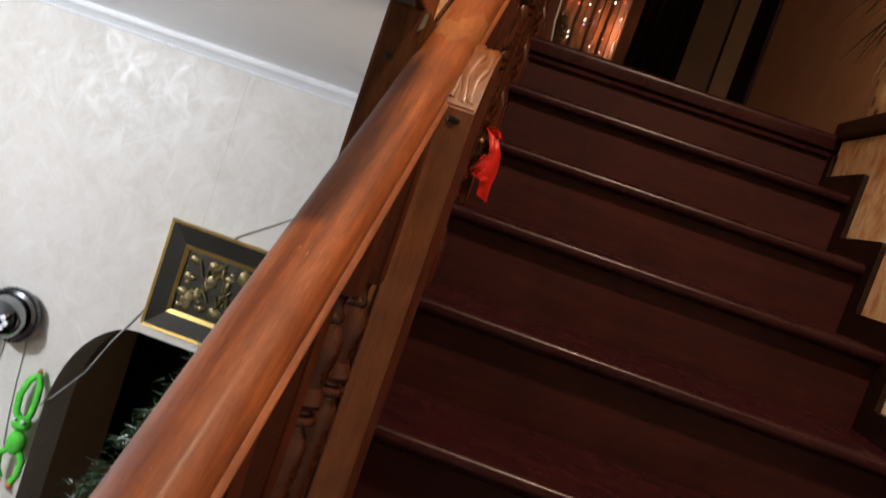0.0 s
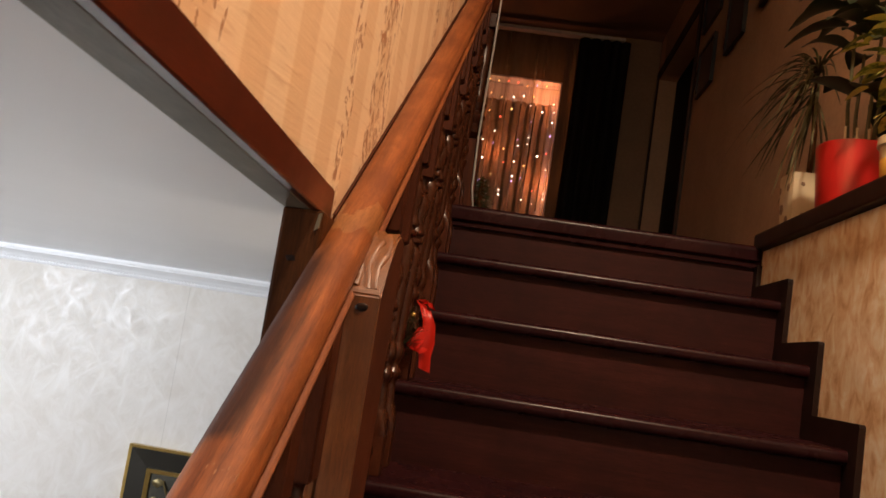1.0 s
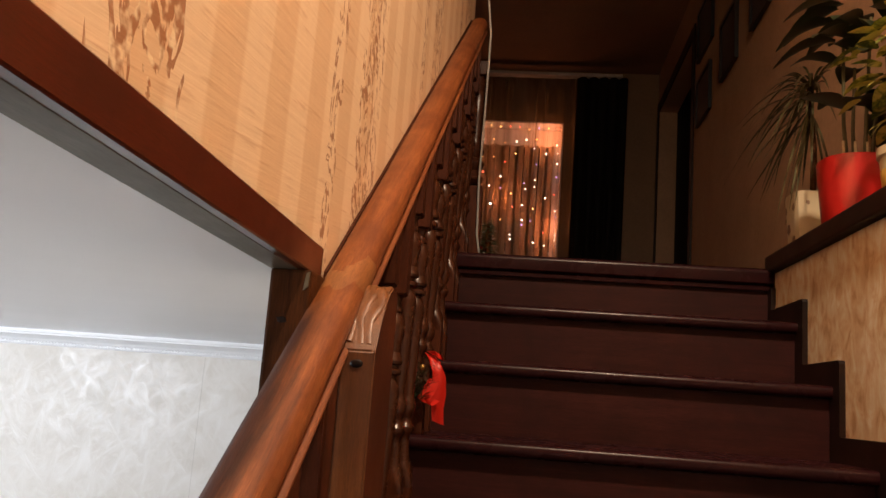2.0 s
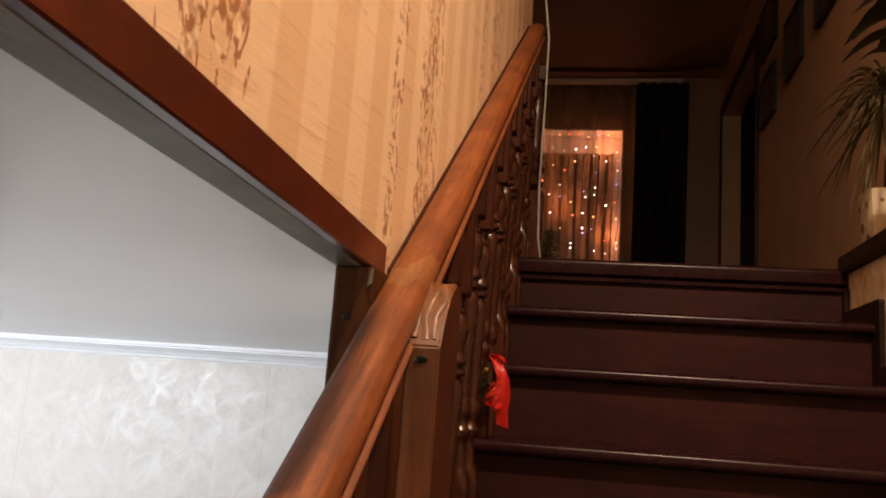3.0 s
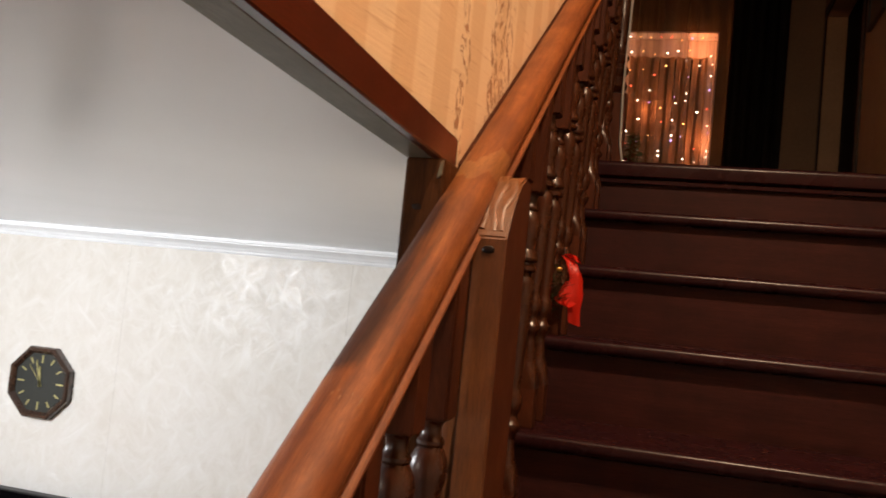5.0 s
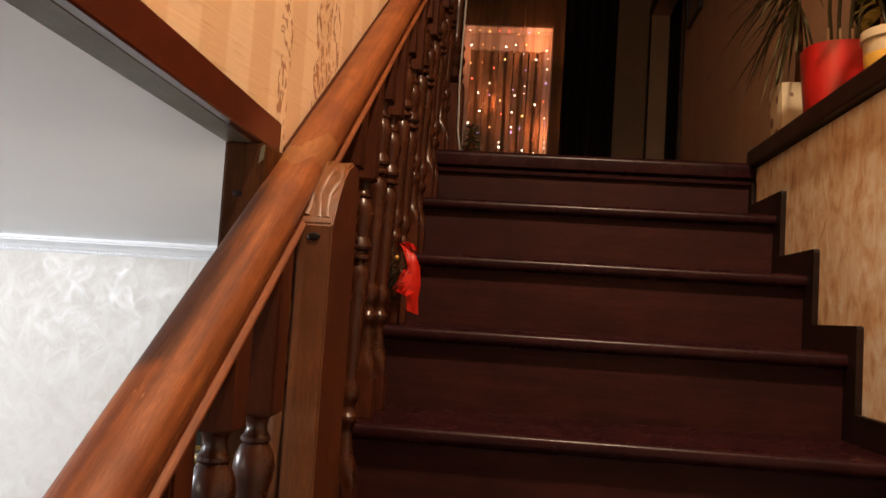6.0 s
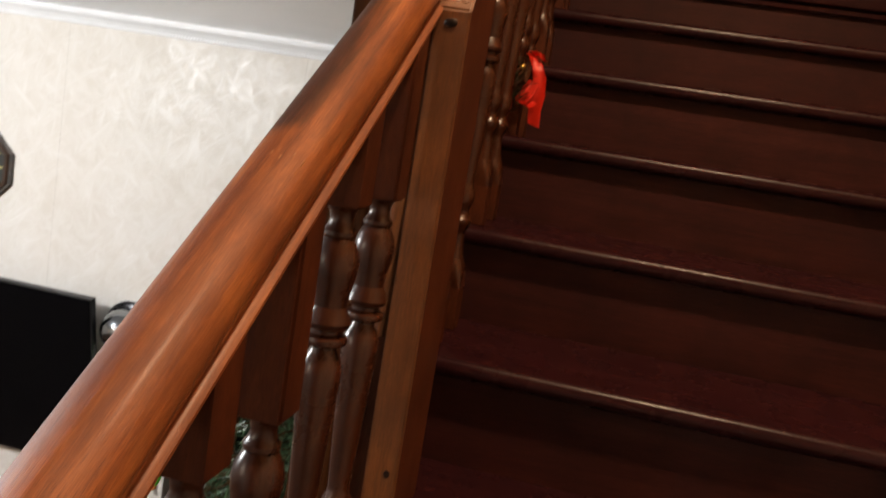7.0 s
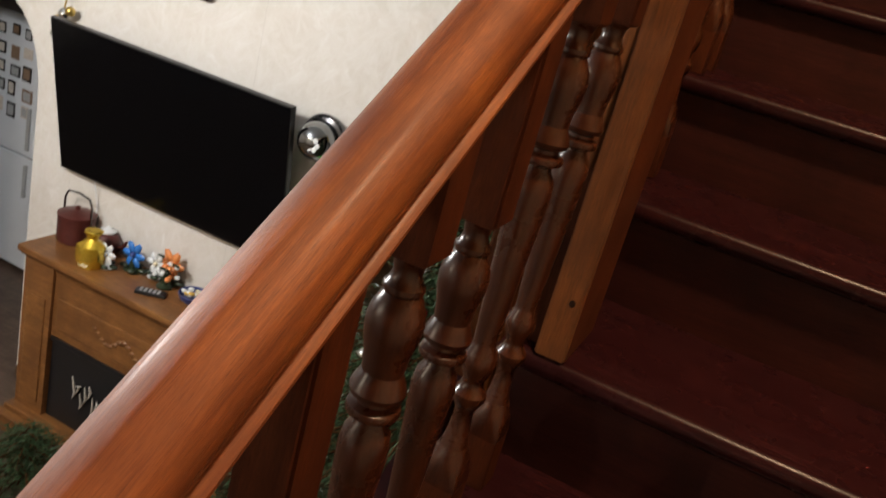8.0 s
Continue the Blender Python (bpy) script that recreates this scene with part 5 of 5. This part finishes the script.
# ---- ribbon on a baluster ----
def bow():
    ob = thing("ribbon_bow", (0.016, -0.738, 3.137), "bright red satin ribbon with dark tinsel tied to a baluster", "ribbon")

    def strip(points, wide, name):
        bm = bmesh.new()
        rows = []
        for k, (x, y, z, w) in enumerate(points):
            rows.append([bm.verts.new((x + wide * w * u * 0.35, y - 0.004 * math.cos(3 * u + k), z - 0.004 * u)) for u in (-1, -0.5, 0, 0.5, 1)])
        for a, c in zip(rows, rows[1:]):
            for i in range(4):
                bm.faces.new((a[i], a[i + 1], c[i + 1], c[i]))
        bmesh.ops.solidify(bm, geom=bm.faces[:], thickness=0.0012)
        return part(name, bm, M_RIBBON, ob, "", 60)
    strip([(0.000, 0, 0.012, 0.8), (0.012, -0.012, 0.0, 0.9), (0.026, -0.02, -0.03, 1.0), (0.030, -0.018, -0.07, 1.0), (0.027, -0.02, -0.10, 0.95), (0.030, -0.016, -0.135, 0.9)], 0.042, "long_tail")
    strip([(0.016, -0.02, -0.045, 0.8), (0.006, -0.028, -0.07, 1.0), (-0.004, -0.03, -0.088, 0.9), (0.006, -0.026, -0.096, 0.8), (0.022, -0.022, -0.085, 0.7)], 0.040, "loop")
    strip([(0.0, -0.004, 0.014, 0.6), (0.018, -0.014, 0.016, 0.7), (0.026, -0.012, 0.002, 0.7)], 0.036, "knot")
    rn = random.Random(2)
    bm = bmesh.new()
    for k in range(260):
        a, b2 = rn.uniform(0, 6.28), rn.uniform(-1, 1)
        c = Vector((-0.016 + rn.gauss(0, 0.010), -0.032 + rn.gauss(0, 0.006), -0.055 + rn.gauss(0, 0.026)))
        d = Vector((math.cos(a), math.sin(a), b2)).normalized() * 0.026
        w = d.cross(Vector((0.3, 0.5, 0.8))).normalized() * 0.0011
        bm.faces.new([bm.verts.new(c - w), bm.verts.new(c + w), bm.verts.new(c + d)])
    tagged(part("tinsel", bm, M_LEAF, ob, "dark green tinsel tuft"), kind="stuff")
    part("bell", ball((-0.010, -0.035, -0.018), 0.007, None, 1), M_GOLD, ob, "tiny gold bell", 60)
    return ob


bow()


# ---- plants on the ledge ----
LZ = F + 0.05


def rounded_pot(name, place, w, h, mat, label, taper=0.9, power=4.0):
    ob = thing(name, place, label, "plant pot")
    bm = bmesh.new()
    rings = []
    for s, k in ((taper * 0.93, 0.0), (taper, 0.012 / h), (taper + (1 - taper) * 0.4, 0.4), (1.0, 0.96), (1.0, 1.0), (0.93, 1.0), (0.90, 0.90)):
        ring = []
        for i in range(32):
            a = 2 * math.pi * i / 32
            c, n = math.cos(a), math.sin(a)
            r = (abs(c) ** power + abs(n) ** power) ** (-1 / power)
            ring.append(bm.verts.new((w / 2 * s * r * c, w / 2 * s * r * n, h * k)))
        rings.append(ring)
    for a, c in zip(rings, rings[1:]):
        for i in range(32):
            bm.faces.new((a[i], a[(i + 1) % 32], c[(i + 1) % 32], c[i]))
    bm.faces.new(rings[0][::-1])
    bm.faces.new(rings[-1])
    part("pot_wall", bm, mat, ob, "", 35)
    part("soil", lathe([(w * 0.42, h * 0.895), (w * 0.42, h * 0.91)], 20), M_SOIL, ob)
    return ob


def leaf_blade(bm, base, way, up, length, width, droop, steps=6, fold=0.15):
    """One leaf as a folded, arching blade."""
    way = Vector(way).normalized()
    side = way.cross(Vector(up)).normalized()
    rows = []
    for k in range(steps + 1):
        s = k / steps
        p = Vector(base) + way * length * s + Vector((0, 0, -droop * length * s * s))
        w = width * math.sin(math.pi * min(0.98, 0.08 + 0.90 * s)) ** 0.8
        lift = Vector((0, 0, fold * w))
        rows.append([bm.verts.new(p - side * w + lift), bm.verts.new(p), bm.verts.new(p + side * w + lift)])
    for a, c in zip(rows, rows[1:]):
        bm.faces.new((a[0], a[1], c[1], c[0]))
        bm.faces.new((a[1], a[2], c[2], c[1]))


def dracaena():
    ob = rounded_pot("spotted_pot_plant", (1.055, -0.045, LZ), 0.135, 0.18, M_CREAMPOT, "slender palm-like dracaena in a cream pot with brown spots", 0.86, 6.0)
    rn = random.Random(41)
    for fy, fz, s in ((-0.03, 0.15, 1.0), (0.02, 0.09, 1.2), (-0.02, 0.05, 1.0), (0.035, 0.15, 0.9), (0.035, 0.03, 0.8)):
        part("spot", ball((fy, -0.0655 + 0.008 * (0.18 - fz) / 0.18, fz), 0.018 * s, None, 1, (0.9, 0.12, 1.0)), M_PATTERN, ob, "", 60)
        part("spot", ball((-0.0655 + 0.008 * (0.18 - fz) / 0.18, fy, fz - 0.01), 0.018 * s, None, 1, (0.12, 0.9, 1.0)), M_PATTERN, ob, "", 60)
    part("stem", tube([(0, 0, 0.14), (0.005, 0.0, 0.32), (-0.008, 0.004, 0.52)], [0.010, 0.009, 0.007], 8), M_POST, ob, "", 60)
    for z, cnt, ln, lo, hi, fall in ((0.51, 34, 0.21, 0.30, 1.35, 0.75), (0.49, 28, 0.22, -0.1, 0.6, 1.0), (0.45, 24, 0.23, -1.2, -0.3, 0.55)):
        for i in range(cnt):
            a = i * 2.399 + z * 9
            el = rn.uniform(lo, hi)
            if math.cos(a) * math.cos(el) > 0.30:
                a = math.pi - a
            bm = bmesh.new()
            leaf_blade(bm, (0, 0, z + rn.uniform(-0.02, 0.02)), (math.cos(a) * math.cos(el), math.sin(a) * math.cos(el), math.sin(el)), (0, 0, 1), ln * rn.uniform(0.7, 1.2), 0.0044, fall * rn.uniform(0.7, 1.3), 9)
            part("leaf", bm, M_STRAP, ob)
    return ob


dracaena()


def broadleaf():
    ob = rounded_pot("red_pot_plant", (1.075, -0.355, LZ), 0.205, 0.195, M_RED, "dark broad-leaved plant in a smooth rounded red pot", 0.86, 2.5)
    rn = random.Random(51)
    for i in range(4):
        a = i * 1.6
        tip = (0.05 * math.cos(a), 0.05 * math.sin(a) - 0.03, 0.42 + 0.05 * i)
        part("stalk", tube([(0.03 * math.cos(a), 0.03 * math.sin(a), 0.17), (0.04 * math.cos(a), 0.04 * math.sin(a), 0.3), tip], [0.006, 0.005, 0.004], 6), M_STRAP, ob, "", 60)
    for i in range(34):
        a = i * 2.399
        z = rn.uniform(0.32, 0.66)
        el = rn.uniform(-0.35, 0.7)
        bm = bmesh.new()
        r0 = rn.uniform(0.02, 0.07)
        leaf_blade(bm, (r0 * math.cos(a), r0 * math.sin(a) - 0.04, z), (math.cos(a) * math.cos(el), math.sin(a) * math.cos(el), math.sin(el)), (0, 0, 1), rn.uniform(0.11, 0.17), rn.uniform(0.030, 0.042), rn.uniform(0.2, 0.7), 7, 0.25)
        part("leaf", bm, M_LEAF, ob, "", 60)
    for i in range(3):
        part("stick", tube([(-0.06 + 0.03 * i, -0.06, 0.18), (-0.062 + 0.03 * i, -0.06, 0.235)], 0.0035, 6), M_CREAMPOT, ob)
    return ob


broadleaf()


def variegated():
    ob = thing("banded_pot_plant", (1.103, -0.62, LZ), "yellow-green variegated plant in a cream pot with a yellow band", "plant pot")
    part("pot_wall", lathe([(0.060, 0), (0.066, 0.008), (0.078, 0.13), (0.084, 0.135), (0.084, 0.155), (0.078, 0.155), (0.074, 0.145)], 28), M_CREAMPOT, ob, "", 40)
    part("band", lathe([(0.0700, 0.050), (0.0712, 0.052), (0.0765, 0.100), (0.0755, 0.102)], 28, caps=False), M_YELLOW, ob, "yellow glazed band", 40)
    part("soil", lathe([(0.072, 0.140), (0.072, 0.146)], 20), M_SOIL, ob)
    rn = random.Random(61)
    for i in range(5):
        a = i * 1.26
        part("stalk", tube([(0.02 * math.cos(a), 0.02 * math.sin(a), 0.14), (0.05 * math.cos(a), 0.05 * math.sin(a), 0.26), (0.06 * math.cos(a), 0.06 * math.sin(a), 0.40)], [0.005, 0.004, 0.003], 6), M_STRAP, ob, "", 60)
    for i in range(84):
        a = i * 2.399
        z = rn.uniform(0.22, 0.50)
        el = rn.uniform(-0.5, 0.6)
        r0 = rn.uniform(0.03, 0.125)
        bm = bmesh.new()
        leaf_blade(bm, (r0 * math.cos(a), r0 * math.sin(a), z), (math.cos(a) * math.cos(el), math.sin(a) * math.cos(el), math.sin(el)), (0, 0, 1), rn.uniform(0.05, 0.085), rn.uniform(0.014, 0.022), rn.uniform(0.1, 0.6), 6, 0.25)
        part("leaf", bm, M_VARIEG, ob, "", 60)
    return ob


def variegated_leaf():
    m, nt, b = nodes_of("variegated_leaf", 0.42)
    v = coords(nt)
    n = noise_at(nt, v, 42.0, 3.0, 0.6, 0.8)
    info = nt.nodes.new("ShaderNodeObjectInfo")
    f = calc(nt, "ADD", calc(nt, "MULTIPLY", n, 0.7), calc(nt, "MULTIPLY", info.outputs["Random"], 0.3))
    nt.links.new(ramp(nt, f, [(0.36, (0.045, 0.075, 0.015)), (0.46, (0.22, 0.25, 0.035)), (0.56, (0.62, 0.56, 0.13))]), b.inputs["Base Color"])
    return m


M_VARIEG = variegated_leaf()
variegated()
